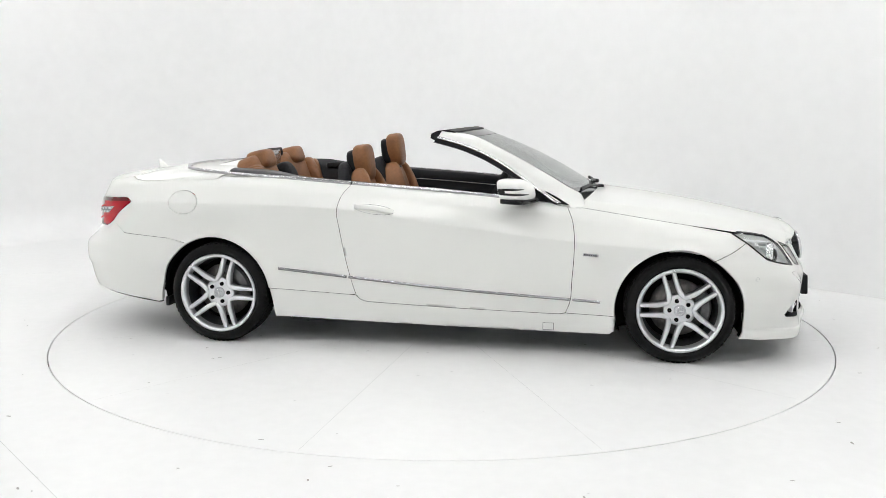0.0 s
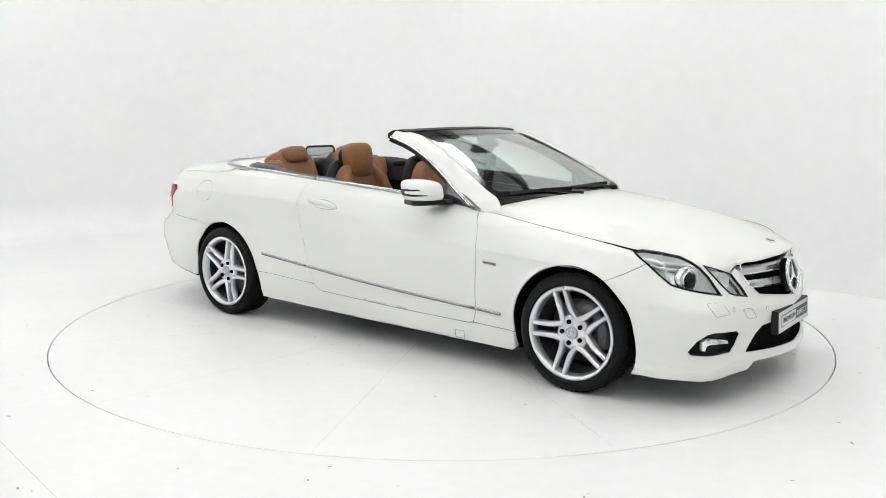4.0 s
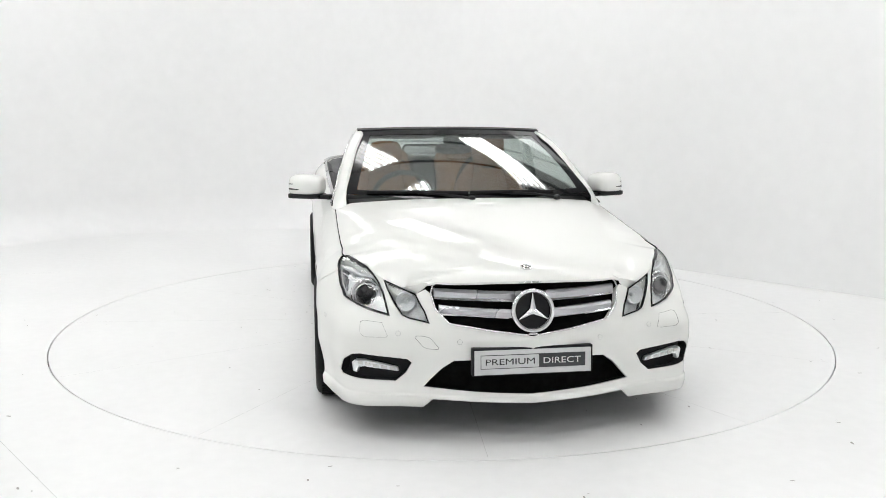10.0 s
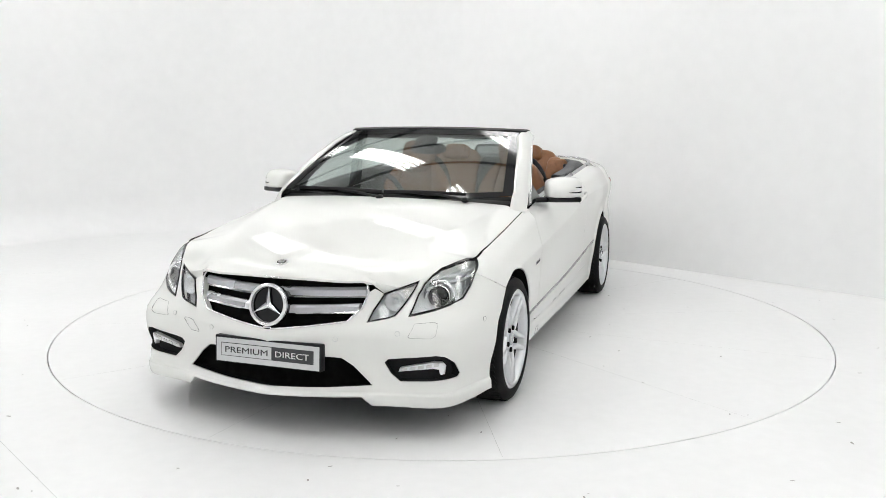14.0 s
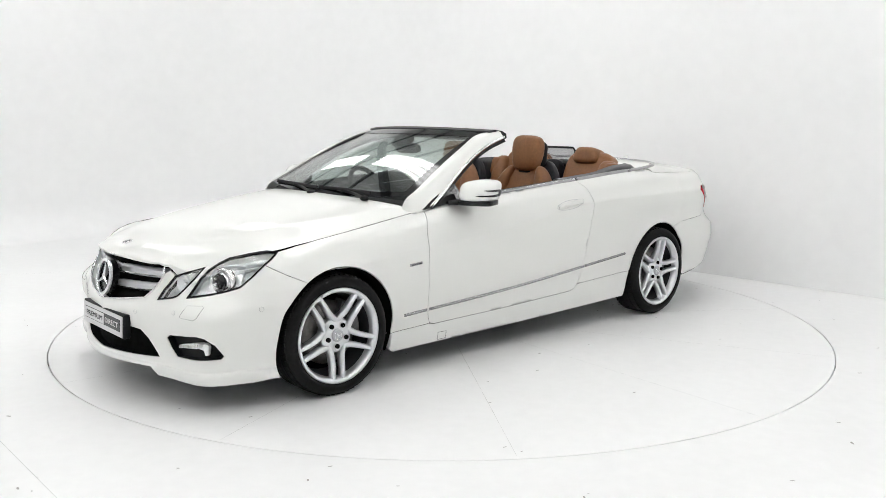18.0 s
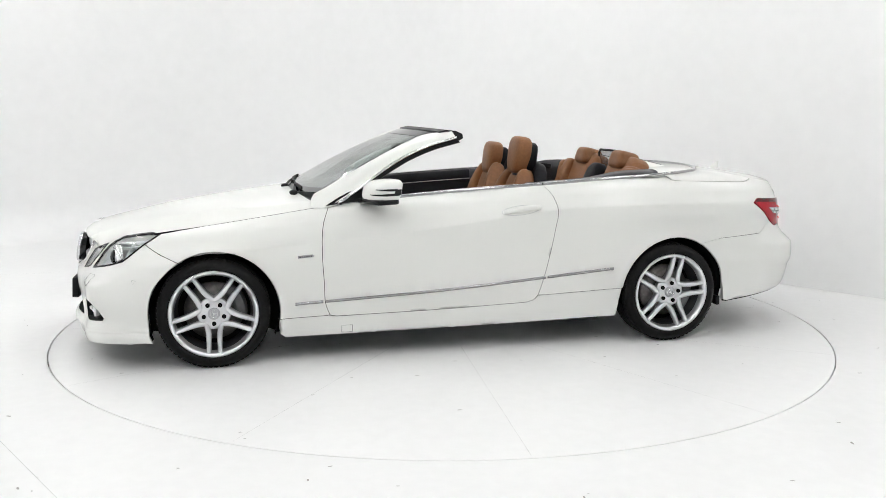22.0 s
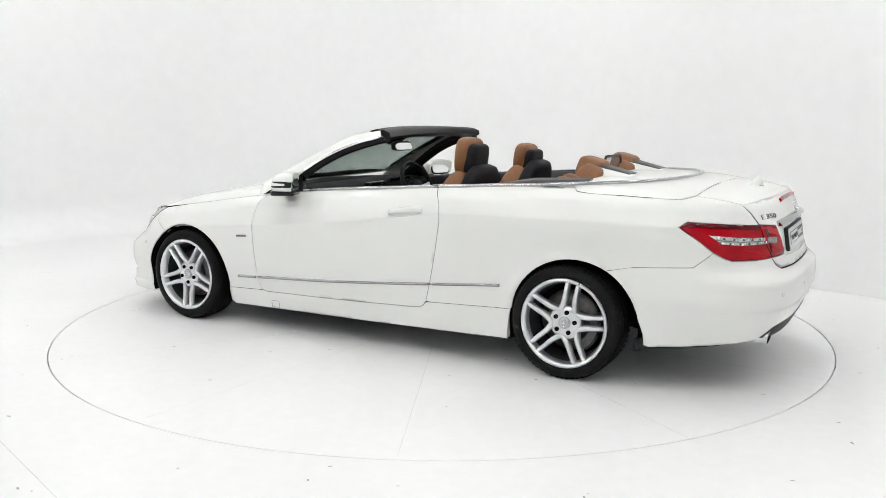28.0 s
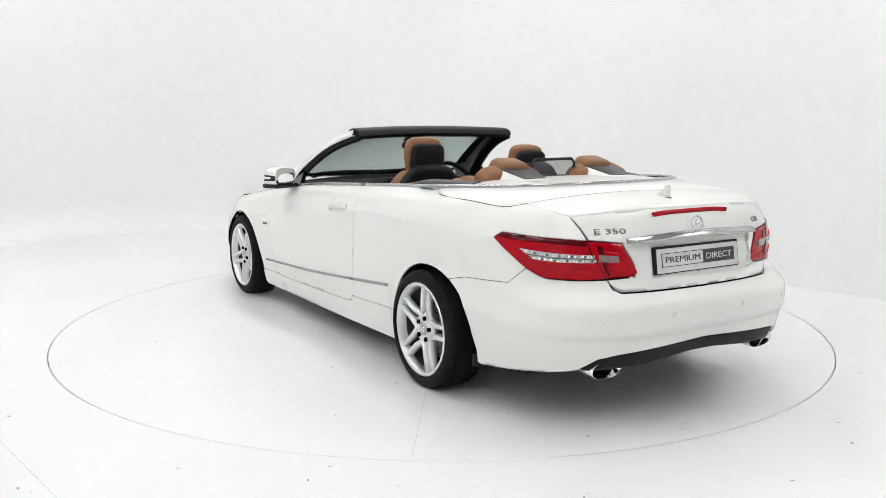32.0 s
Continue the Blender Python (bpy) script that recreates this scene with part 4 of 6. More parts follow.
# ---------------------------------------------------------------- wheels
def make_wheel(name):
    """A twin five-spoke alloy with tyre, outer face towards +y, centre at the origin."""
    bm = bmesh.new()
    lathe(bm, [(0.218, -0.03), (0.226, -0.012), (0.243, -0.008), (0.2445, 0.0), (0.240, 0.005), (0.229, 0.004), (0.222, -0.006), (0.216, -0.022), (0.212, -0.040)], 72)
    wheel = link_mesh(name, bm, ALLOY, None, "silver twin five-spoke alloy wheel")
    # the shade inside the wheel is put into the barrel's dark colour
    bm = bmesh.new()
    lathe(bm, [(0.2125, -0.038), (0.206, -0.07), (0.200, -0.12), (0.198, -0.19), (0.205, -0.20), (0.226, -0.20), (0.232, -0.17), (0.214, -0.10), (0.218, -0.03)], 72)
    part("barrel", bm, GREY_TRIM, wheel, "wheel barrel, coloured dark for the shade behind the spokes")
    bm = bmesh.new()
    lathe(bm, [(0.001, -0.150), (0.205, -0.150)], 48)
    part("dust_shield", bm, SHADE, wheel)
    bm = bmesh.new()
    lathe(bm, [(0.235, -0.205), (0.262, -0.214), (0.293, -0.205), (0.306, -0.178), (0.3095, -0.10), (0.306, -0.032), (0.296, -0.004), (0.275, 0.008), (0.258, 0.010), (0.250, 0.007), (0.2435, -0.002), (0.238, -0.02)], 72)
    tyre = part("tyre", bm, RUBBER, wheel, "black low-profile tyre")
    bm = bmesh.new()
    for k in range(64):
        a = 2 * math.pi * k / 64
        for y, w, t in ((-0.042, 0.030, 0.35), (-0.168, 0.030, -0.35)):
            q = Vector((0.3045 * math.cos(a), y, 0.3045 * math.sin(a)))
            rot = Matrix.Rotation(-a, 3, "Y") @ Matrix.Rotation(t, 3, "X")
            box(bm, q, (0.007, w * 1.5, 0.021), rot)
    for y in (-0.075, -0.105, -0.135):
        lathe(bm, [(0.306, y - 0.011), (0.3100, y - 0.010), (0.3100, y + 0.010), (0.306, y + 0.011)], 72)
    part("tread", bm, RUBBER, tyre, smooth=False)
    for k in range(5):
        for s in (-1, 1):
            bm = bmesh.new()
            rows = []
            for t in np.linspace(0, 1, 9):
                r = 0.058 + (0.230 - 0.058) * t
                off = (0.0285 + 0.0010 * t + 0.017 * max(0, 1 - t / 0.45) ** 2) * s
                wd = 0.0160 - 0.0030 * t
                y = 0.002 - 0.024 * (1 - t) ** 1.8 - 0.006 * t * t
                dp = 0.040 - 0.010 * t
                rows.append([(off - wd, y - dp, r), (off - wd * 0.95, y - 0.007, r), (off - wd * 0.55, y, r), (off + wd * 0.55, y, r), (off + wd * 0.95, y - 0.007, r), (off + wd, y - dp, r)])
            vs = quad_grid(bm, rows, False, True)
            bm.faces.new(vs[0]), bm.faces.new(vs[-1][::-1])
            bmesh.ops.recalc_face_normals(bm, faces=bm.faces)
            bmesh.ops.rotate(bm, verts=bm.verts, cent=(0, 0, 0), matrix=Matrix.Rotation(2 * math.pi * k / 5, 3, "Y"))
            part("spoke", bm, ALLOY, wheel, sharp=50)
    bm = bmesh.new()
    lathe(bm, [(0.001, -0.07), (0.090, -0.07), (0.092, -0.036), (0.085, -0.0285), (0.060, -0.0240), (0.040, -0.0225), (0.036, -0.022), (0.001, -0.022)], 50)
    part("hub", bm, ALLOY, wheel)
    bm = bmesh.new()
    lathe(bm, [(0.034, -0.030), (0.0335, -0.016), (0.030, -0.0125), (0.022, -0.012), (0.0005, -0.0115)], 32)
    cap = part("hub_cap", bm, SILVER, wheel, "round silver hub cap with a three-point star")
    bm = bmesh.new()
    for k in range(3):
        a = math.pi / 2 + 2 * math.pi * k / 3
        vsx = [bm.verts.new(q) for q in ((0.019 * math.cos(a), -0.0100, 0.019 * math.sin(a)), (0.004 * math.cos(a + 1.05), -0.0100, 0.004 * math.sin(a + 1.05)),
                                         (0, -0.008, 0), (0.004 * math.cos(a - 1.05), -0.0100, 0.004 * math.sin(a - 1.05)))]
        bm.faces.new(vsx)
    lathe(bm, [(0.0215, -0.012), (0.021, -0.0098), (0.0195, -0.0098), (0.019, -0.012)], 28)
    part("star", bm, CHROME, cap)
    # black discs on the hub stand in for the shaded bolt holes
    for k in range(5):
        a = math.pi / 2 + 2 * math.pi * k / 5
        bm = bmesh.new()
        lathe(bm, [(0.0120, -0.030), (0.0120, -0.0150), (0.0105, -0.0140), (0.0005, -0.0145)], 14, centre=(0.057 * math.cos(a), 0, 0.057 * math.sin(a)))
        part("wheel_bolt", bm, SHADE, wheel, "wheel bolt as a dark disc, for the shade in its hole")
    bm = bmesh.new()
    lathe(bm, [(0.07, -0.105), (0.163, -0.105), (0.165, -0.115), (0.163, -0.130), (0.07, -0.130)], 48)
    lathe(bm, [(0.001, -0.085), (0.066, -0.085), (0.075, -0.105)], 32)
    for k in range(40):
        a = 2 * math.pi * k / 40
        r = (0.095, 0.118, 0.141)[k % 3]
        lathe(bm, [(0.0042, -0.1045), (0.0005, -0.1045)], 6, centre=(r * math.cos(a), 0, r * math.sin(a)))
    part("brake_disc", bm, IRON, wheel, "drilled iron brake disc")
    bm = bmesh.new()
    rows = []
    for a in np.linspace(2.6, 3.9, 12):
        c, s = math.cos(a), math.sin(a)
        rows.append([(r * c, y, r * s) for r, y in ((0.105, -0.14), (0.105, -0.082), (0.125, -0.068), (0.168, -0.070), (0.182, -0.085), (0.182, -0.14))])
    vs = quad_grid(bm, rows, False, True)
    bm.faces.new(vs[0]), bm.faces.new(vs[-1][::-1])
    bmesh.ops.recalc_face_normals(bm, faces=bm.faces)
    part("caliper", bm, GREY_METAL, wheel, "grey brake caliper")
    return wheel


master = make_wheel("wheel")
master.parent = car
WHEEL_Z, WHEEL_Y = 0.308, 0.898
WHEELS = [(1.508, 1), (1.508, -1), (-1.254, 1), (-1.254, -1)]
for k, (wx, sg) in enumerate(WHEELS):
    m = pose(wx, WHEEL_Y * sg, WHEEL_Z, 0, (35, 19, -12, 54)[k], 0 if sg > 0 else 180)
    if k == 0:
        master.matrix_basis = m
    else:
        copy_thing(master, m)


# ---------------------------------------------------------------- lamps, grille and trim
def soft(bm, c, size, rot=None, p=4.0, n=8):
    """A cushion: a cube blown up towards a sphere (p = 2), full size given."""
    old = set(bm.verts)
    r = bmesh.ops.create_cube(bm, size=2)
    es = list({e for v in r["verts"] for e in v.link_edges})
    bmesh.ops.subdivide_edges(bm, edges=es, cuts=n, use_grid_fill=True)
    vs = [v for v in bm.verts if v not in old]
    m = Matrix.Translation(c) @ (rot.to_4x4() if rot else Matrix())
    for v in vs:
        q = v.co.copy()
        q = Vector([math.copysign(math.sin(abs(t) * math.pi / 4) / math.sin(math.pi / 4), t) for t in q])
        d = (abs(q.x) ** p + abs(q.y) ** p + abs(q.z) ** p) ** (1 / p)
        q = Vector([q[k] / d * size[k] / 2 for k in range(3)])
        v.co = m @ q
    return vs


def lettering(name, text, size, m, material, parent, depth=0.0008, width=None):
    """Letters in the built-in font as a mesh, standing in the xy plane of m."""
    cu = bpy.data.curves.new(name, "FONT")
    cu.body, cu.size, cu.extrude, cu.align_x, cu.align_y = text, size, depth, "CENTER", "CENTER"
    cu.resolution_u = 3
    tmp = bpy.data.objects.new(name, cu)
    me = bpy.data.meshes.new_from_object(tmp)
    bpy.data.objects.remove(tmp)
    bpy.data.curves.remove(cu)
    co = np.array([v.co[:] for v in me.vertices])
    k = width / (co[:, 0].max() - co[:, 0].min()) if width else 1
    mid = (co.max(0) + co.min(0)) / 2
    for v in me.vertices:
        v.co = m @ Vector(((v.co.x - mid[0]) * k, v.co.y - mid[1], v.co.z))
    me.materials.clear()
    me.materials.append(material)
    bm = bmesh.new()
    bm.from_mesh(me)
    bpy.data.meshes.remove(me)
    todo = set(bm.verts)
    while todo:
        seed = [todo.pop()]
        isle = set(seed)
        while seed:
            for e in seed.pop().link_edges:
                for v in e.verts:
                    if v not in isle:
                        isle.add(v)
                        seed.append(v)
        todo -= isle
        one = bmesh.new()
        copy = {v: one.verts.new(v.co) for v in isle}
        for f in {f for v in isle for f in v.link_faces}:
            one.faces.new([copy[v] for v in f.verts])
        part(name, one, material, parent, smooth=False)
    bm.free()


def spot(u, z, sg=1, d=0.0):
    """The place and outward normal of the skin at u, z."""
    f = offset_skin(0.0)
    q = np.array([[u, z]])
    p, o = body(q)[0], offset_skin(1.0)(q)[0]
    n = o - p
    f3 = np.array([1, sg, 1])
    return Vector((p + n * d) * f3), Vector(n * f3)


def facing(p, n, spin=0):
    """A frame whose z looks along n and whose y is as upright as can be."""
    n = Vector(n).normalized()
    x = Vector((0, 0, 1)).cross(n).normalized()
    y = n.cross(x)
    return Matrix.Translation(p) @ Matrix((x, y, n)).transposed().to_4x4() @ pose(0, 0, 0, 0, 0, spin)


def pane(name, poly, material, parent, sg, thick=0.004, lift=0.0, label=""):
    bm = bmesh.new()
    skin(bm, poly, offset_skin(lift), 0.022, sign=sg, flange=thick)
    skin(bm, poly, offset_skin(lift - thick), 0.022, sign=sg, flange=0)
    bmesh.ops.remove_doubles(bm, verts=bm.verts, dist=4e-4)
    bmesh.ops.recalc_face_normals(bm, faces=bm.faces)
    return part(name, bm, material, parent, label)


def rim_strip(name, poly, width, material, parent, sg, lift=0.002, label=""):
    bm = bmesh.new()
    skin(bm, shrink(poly, 0.0005), offset_skin(lift), 0.012, holes=[shrink(poly, width)], sign=sg, flange=0.012)
    return part(name, bm, material, parent, label)


for sg, sd in SIDES:
    # main headlamp
    bm = skin(bmesh.new(), shrink(HEAD, -0.004), offset_skin(-0.046), 0.02, sign=sg, flange=0)
    lamp = part("headlamp", bm, REFLECT, car, "clear headlamp with a round projector")
    bm = bmesh.new()
    loop = loop_points(shrink(HEAD, -0.002), 0.02)
    a, b = offset_skin(-0.002)(loop), offset_skin(-0.046)(loop)
    quad_grid(bm, np.stack([a, b], 1) * [1, sg, 1], close_u=True)
    part("housing", bm, LAMP_GREY, lamp)
    rim_strip("gasket", HEAD, 0.007, BLACK_GLOSS, lamp, sg)
    lens = pane("lens", shrink(HEAD, 0.005), LENS, lamp, sg, 0.004, 0.0005, "clear lamp cover")
    lens.visible_shadow = False
    p, n = spot(2.145, 0.623, sg, -0.030)
    for nm, r, mt, prof in (("projector_ring", 1, CHROME, [(0.075, -0.02), (0.073, 0.004), (0.066, 0.010), (0.060, 0.004), (0.052, -0.010), (0.050, 0.012), (0.046, 0.015), (0.042, 0.010)]),
                            ("projector_lens", 1, BLACK_GLOSS, [(0.043, 0.004), (0.038, 0.018), (0.028, 0.027), (0.014, 0.031), (0.0005, 0.032)])):
        bm = bmesh.new()
        lathe(bm, prof, 32, axis="z")
        bmesh.ops.transform(bm, matrix=facing(p, (0.93, 0.30 * sg, 0.08)), verts=bm.verts)
        part(nm, bm, mt, lamp, sharp=60)
    # bright fins over and beside the projector
    for u0, z0, u1, z1, w in ((1.90, 0.718, 2.16, 0.690, 0.020), (1.94, 0.690, 2.20, 0.655, 0.010), (2.06, 0.566, 2.24, 0.556, 0.014), (2.02, 0.70, 2.05, 0.60, 0.010)):
        bm = bmesh.new()
        rows = []
        for t in np.linspace(0, 1, 8):
            q = np.array([[u0 + (u1 - u0) * t, z0 + (z1 - z0) * t]])
            f0, f1 = offset_skin(-0.012)(q)[0], offset_skin(-0.044)(q)[0]
            up = np.array([0, 0, w / 2])
            rows.append([f0 - up * 0.5, f0 + up * 0.5, f1 + up, f1 - up])
        vs = quad_grid(bm, np.array(rows) * [1, sg, 1], False, True)
        bm.faces.new(vs[0]), bm.faces.new(vs[-1])
        part("reflector_fin", bm, REFLECT, lamp, sharp=30)
    # side indicator strip
    bm = skin(bmesh.new(), [(1.900, 0.722), (1.915, 0.690), (1.950, 0.640), (1.985, 0.604), (2.010, 0.612), (1.985, 0.660), (1.950, 0.722)], offset_skin(-0.030), 0.014, sign=sg, flange=0.02)
    part("indicator", bm, SILVER, lamp)
    # inner headlamp
    bm = skin(bmesh.new(), shrink(SMALL, -0.003), offset_skin(-0.05), 0.02, sign=sg, flange=0)
    lamp = part("inner_headlamp", bm, LAMP_GREY, car, "small clear inner headlamp")
    bm = bmesh.new()
    loop = loop_points(shrink(SMALL, -0.002), 0.02)
    a, b = offset_skin(-0.002)(loop), offset_skin(-0.05)(loop)
    quad_grid(bm, np.stack([a, b], 1) * [1, sg, 1], close_u=True)
    part("housing", bm, BLACK_GLOSS, lamp)
    rim_strip("gasket", SMALL, 0.006, BLACK_GLOSS, lamp, sg)
    lens = pane("lens", shrink(SMALL, 0.005), LENS, lamp, sg, 0.004, 0.0005, "clear lamp cover")
    lens.visible_shadow = False
    p, n = spot(2.352, 0.607, sg, -0.024)
    bm = bmesh.new()
    lathe(bm, [(0.047, -0.03), (0.045, 0.006), (0.041, 0.008), (0.036, 0.0), (0.020, -0.018), (0.010, -0.022), (0.008, -0.004), (0.0005, -0.002)], 28, axis="z")
    bmesh.ops.transform(bm, matrix=facing(p, (0.96, 0.22 * sg, 0.1)), verts=bm.verts)
    part("reflector_bowl", bm, REFLECT, lamp, sharp=60)
    # fog recess with its light strip
    bm = skin(bmesh.new(), shrink(FOG, -0.006), offset_skin(-0.040), 0.03, sign=sg, flange=0)
    loop = loop_points(shrink(FOG, 0.0016), 0.02)
    a, b = offset_skin(-0.003)(loop), offset_skin(-0.042)(loop)
    quad_grid(bm, np.stack([a, b], 1) * [1, sg, 1], close_u=True)
    recess = part("fog_recess", bm, BLACK_PLASTIC, fascia, "black recess in the bumper")
    DRL = [(2.325, 0.302), (2.322, 0.317), (2.260, 0.335), (2.206, 0.347), (2.166, 0.345), (2.148, 0.333), (2.146, 0.294), (2.166, 0.291), (2.178, 0.315), (2.207, 0.320), (2.262, 0.312)]
    bm = skin(bmesh.new(), DRL, offset_skin(-0.018), 0.016, sign=sg, flange=0.02)
    strip = part("daytime_light", bm, REFLECT, recess, "clear strip of daytime lights")
    for k in range(5):
        u = 2.316 - 0.0285 * k
        zc = 0.3045 + 0.024 * (2.316 - u) / 0.115
        bm = skin(bmesh.new(), [(u, zc), (u - 0.020, zc + 0.004), (u - 0.020, zc + 0.017), (u, zc + 0.012)], offset_skin(-0.012), 0.02, sign=sg, flange=0.006)
        part("light_cell", bm, PALE, strip)
    # washer flap and parking sensors
    WASH = [(2.272, 0.515), (2.198, 0.521), (2.184, 0.514), (2.196, 0.470), (2.214, 0.458), (2.288, 0.457), (2.296, 0.464)]
    rim_strip("washer_flap", WASH, 0.0011, SEAM, fascia, sg, 0.0006, "thin outline of the headlamp washer flap")
    for u, z in ((2.571, 0.448), (2.332, 0.475), (1.93, 0.50)):
        p, n = spot(u, z, sg, 0.0)
        bm = bmesh.new()
        lathe(bm, [(0.0108, -0.004), (0.0108, 0.001), (0.0094, 0.001), (0.0092, -0.001), (0.0088, 0.0015), (0.0005, 0.0018)], 20, axis="z")
        bmesh.ops.transform(bm, matrix=facing(p, n), verts=bm.verts)
        sensor = part("parking_sensor", bm, PAINT, fascia, sharp=60)
        sensor_ring(sensor, facing(p, n))
# tow cover on one side
rim_strip("tow_cover", [(2.453, 0.462), (2.43, 0.468), (2.40, 0.468), (2.393, 0.460), (2.425, 0.420), (2.440, 0.412), (2.484, 0.411), (2.488, 0.420)], 0.0016, GREY_TRIM, fascia, -1, 0.0006, "thin outline of the tow cover")

# grille
G_TOP = [(UF, 0.700), (2.70, 0.697), (2.52, 0.687), (2.466, 0.676)]
GR = G_TOP[::-1][:1] + GRILLE[1:] + G_TOP[:-1]
front_at = lambda d: (lambda q: offset_skin(d)(np.minimum(q, [UF - 1e-3, 9])))
bm = skin(bmesh.new(), GR, front_at(-0.045), 0.03, mirror=True, centre=UF, flange=0)
grille = part("grille", bm, SHADE, car, "black grille with two silver bars and a round star")
half = [offset_skin(0.004)(np.array([q]))[0] for q in loop_points(GRILLE[1:] + [(UF, 0.474)], 0.02)[:-1] if q[0] <= UF - 1e-3]
topl = [offset_skin(0.010)(np.array([q]))[0] for q in curve2([(2.466, 0.645), (2.470, 0.668), (2.53, 0.680), (2.70, 0.687), (UF - 1e-3, 0.690)], 5)]
loop_end = np.argmin([abs(q[1]) for q in half])
low = [q for q in half[:loop_end + 1] if q[2] < 0.655]
ring_pts = [tuple(q) for q in low] + [tuple(q * [1, -1, 1]) for q in low[::-1]] + [tuple(q * [1, -1, 1]) for q in topl] + [tuple(q) for q in topl[::-1]]
bm = bmesh.new()
sweep(bm, ring_pts, circle(0.0042, 8), up=(1, 0, 0.2), closed=True)
part("grille_surround", bm, CHROME, grille, "polished surround")
for zo, zi, hh in ((0.640, 0.626, 0.023), (0.574, 0.554, 0.021)):
    for sg, sd in SIDES:
        bm, bm2 = bmesh.new(), bmesh.new()
        r1, r2 = [], []
        u_out = 2.474 if zo > 0.6 else 2.498
        for t in np.linspace(0, 1, 14):
            u = u_out + (UF - 0.004 - u_out) * t
            q = offset_skin(-0.012)(np.array([[u, zo + (zi - zo) * t]]))[0]
            r1.append([q + [-0.030, 0, hh * 0.9], q + [-0.006, 0, hh], q + [0.004, 0, hh * 0.5], q + [0.004, 0, -hh * 0.55], q + [-0.03, 0, -hh * 0.55]])
            r2.append([q + [0.004, 0, -hh * 0.55], q + [0.008, 0, -hh * 0.70], q + [0.004, 0, -hh * 0.95], q + [-0.006, 0, -hh * 0.95], q + [-0.006, 0, -hh * 0.55]])
        for b_, rr, nm, mt in ((bm, r1, "grille_bar", SILVER), (bm2, r2, "bar_edge", CHROME)):
            vs = quad_grid(b_, np.array(rr) * [1, sg, 1], False, True)
            b_.faces.new(vs[0]), b_.faces.new(vs[-1][::-1])
            bmesh.ops.recalc_face_normals(b_, faces=b_.faces)
        bar = part("grille_bar", bm, SILVER, grille, "satin silver bar")
        part("bar_edge", bm2, CHROME, bar)


def star_badge(bm, r, tube):
    lathe(bm, [(r - tube * 1.4, 0), (r - tube, tube), (r, tube * 1.2), (r + tube, tube * 0.5), (r + tube, -tube), (r - tube * 1.4, -tube)], 56, axis="z")
    for k in range(3):
        a = math.pi / 2 + 2 * math.pi * k / 3
        tip = Vector(((r - tube) * math.cos(a), (r - tube) * math.sin(a), tube * 0.3))
        l = Vector((r * 0.165 * math.cos(a + 1.047), r * 0.165 * math.sin(a + 1.047), 0))
        rr = Vector((r * 0.165 * math.cos(a - 1.047), r * 0.165 * math.sin(a - 1.047), 0))
        top = Vector((0, 0, tube * 1.5))
        v = [bm.verts.new(q) for q in (tip, l, top, rr)]
        bm.faces.new((v[0], v[1], v[2])), bm.faces.new((v[0], v[2], v[3]))


bm = bmesh.new()
lathe(bm, [(0.088, -0.03), (0.088, 0.0), (0.0005, 0.0)], 48, axis="z")
bmesh.ops.transform(bm, matrix=facing((2.312, 0, 0.580), (1, 0, 0.20)), verts=bm.verts)
badge = part("star_plate", bm, BLACK_GLOSS, grille)
bm = bmesh.new()
star_badge(bm, 0.086, 0.007)
bmesh.ops.transform(bm, matrix=facing((2.322, 0, 0.581), (1, 0, 0.20)), verts=bm.verts)
part("star", bm, STAR, badge, "polished three-point star in a ring", sharp=20)
# bonnet badge
bm = bmesh.new()
lathe(bm, [(0.027, -0.004), (0.027, 0.003), (0.024, 0.0045), (0.021, 0.003), (0.0005, 0.0045)], 32, axis="z")
bmesh.ops.transform(bm, matrix=facing((2.195, 0, float(hood_z(2.195, 0.0)) + 0.003), (0.24, 0, 0.97)), verts=bm.verts)
bb = part("bonnet_badge", bm, CHROME, hood, "small round bonnet badge", sharp=60)
bm = bmesh.new()
lathe(bm, [(0.0205, 0.0046), (0.015, 0.0050), (0.0005, 0.0052)], 24, axis="z")
bmesh.ops.transform(bm, matrix=facing((2.195, 0, float(hood_z(2.195, 0.0)) + 0.003), (0.24, 0, 0.97)), verts=bm.verts)
badge_disc = part("badge_disc", bm, SEAM, bb, "dark enamel disc")
bm = bmesh.new()
star_badge(bm, 0.0125, 0.0014)
bmesh.ops.transform(bm, matrix=facing((2.195, 0, float(hood_z(2.195, 0.0)) + 0.003), (0.24, 0, 0.97)) @ pose(0, 0, 0.0052), verts=bm.verts)
part("badge_star", bm, STAR, badge_disc, sharp=20)

# lower intake with mesh
IN = INTAKE
bm = skin(bmesh.new(), shrink(IN, -0.004), front_at(-0.05), 0.03, mirror=True, centre=UF, flange=0)
wall_in = loop_points(centred(IN, 0.0016, UF), 0.02)
for a, b in zip(wall_in, np.roll(wall_in, -1, 0)):
    if a[0] < UF - 1e-4 or b[0] < UF - 1e-4:
        q = np.array([a, b])
        f, g = front_at(-0.002)(q), front_at(-0.05)(q)
        for s in (1, -1):
            bm.faces.new([bm.verts.new(v * [1, s, 1]) for v in (f[0], f[1], g[1], g[0])])
intake = part("lower_intake", bm, SHADE, fascia, "black lower air intake")
bm = bmesh.new()
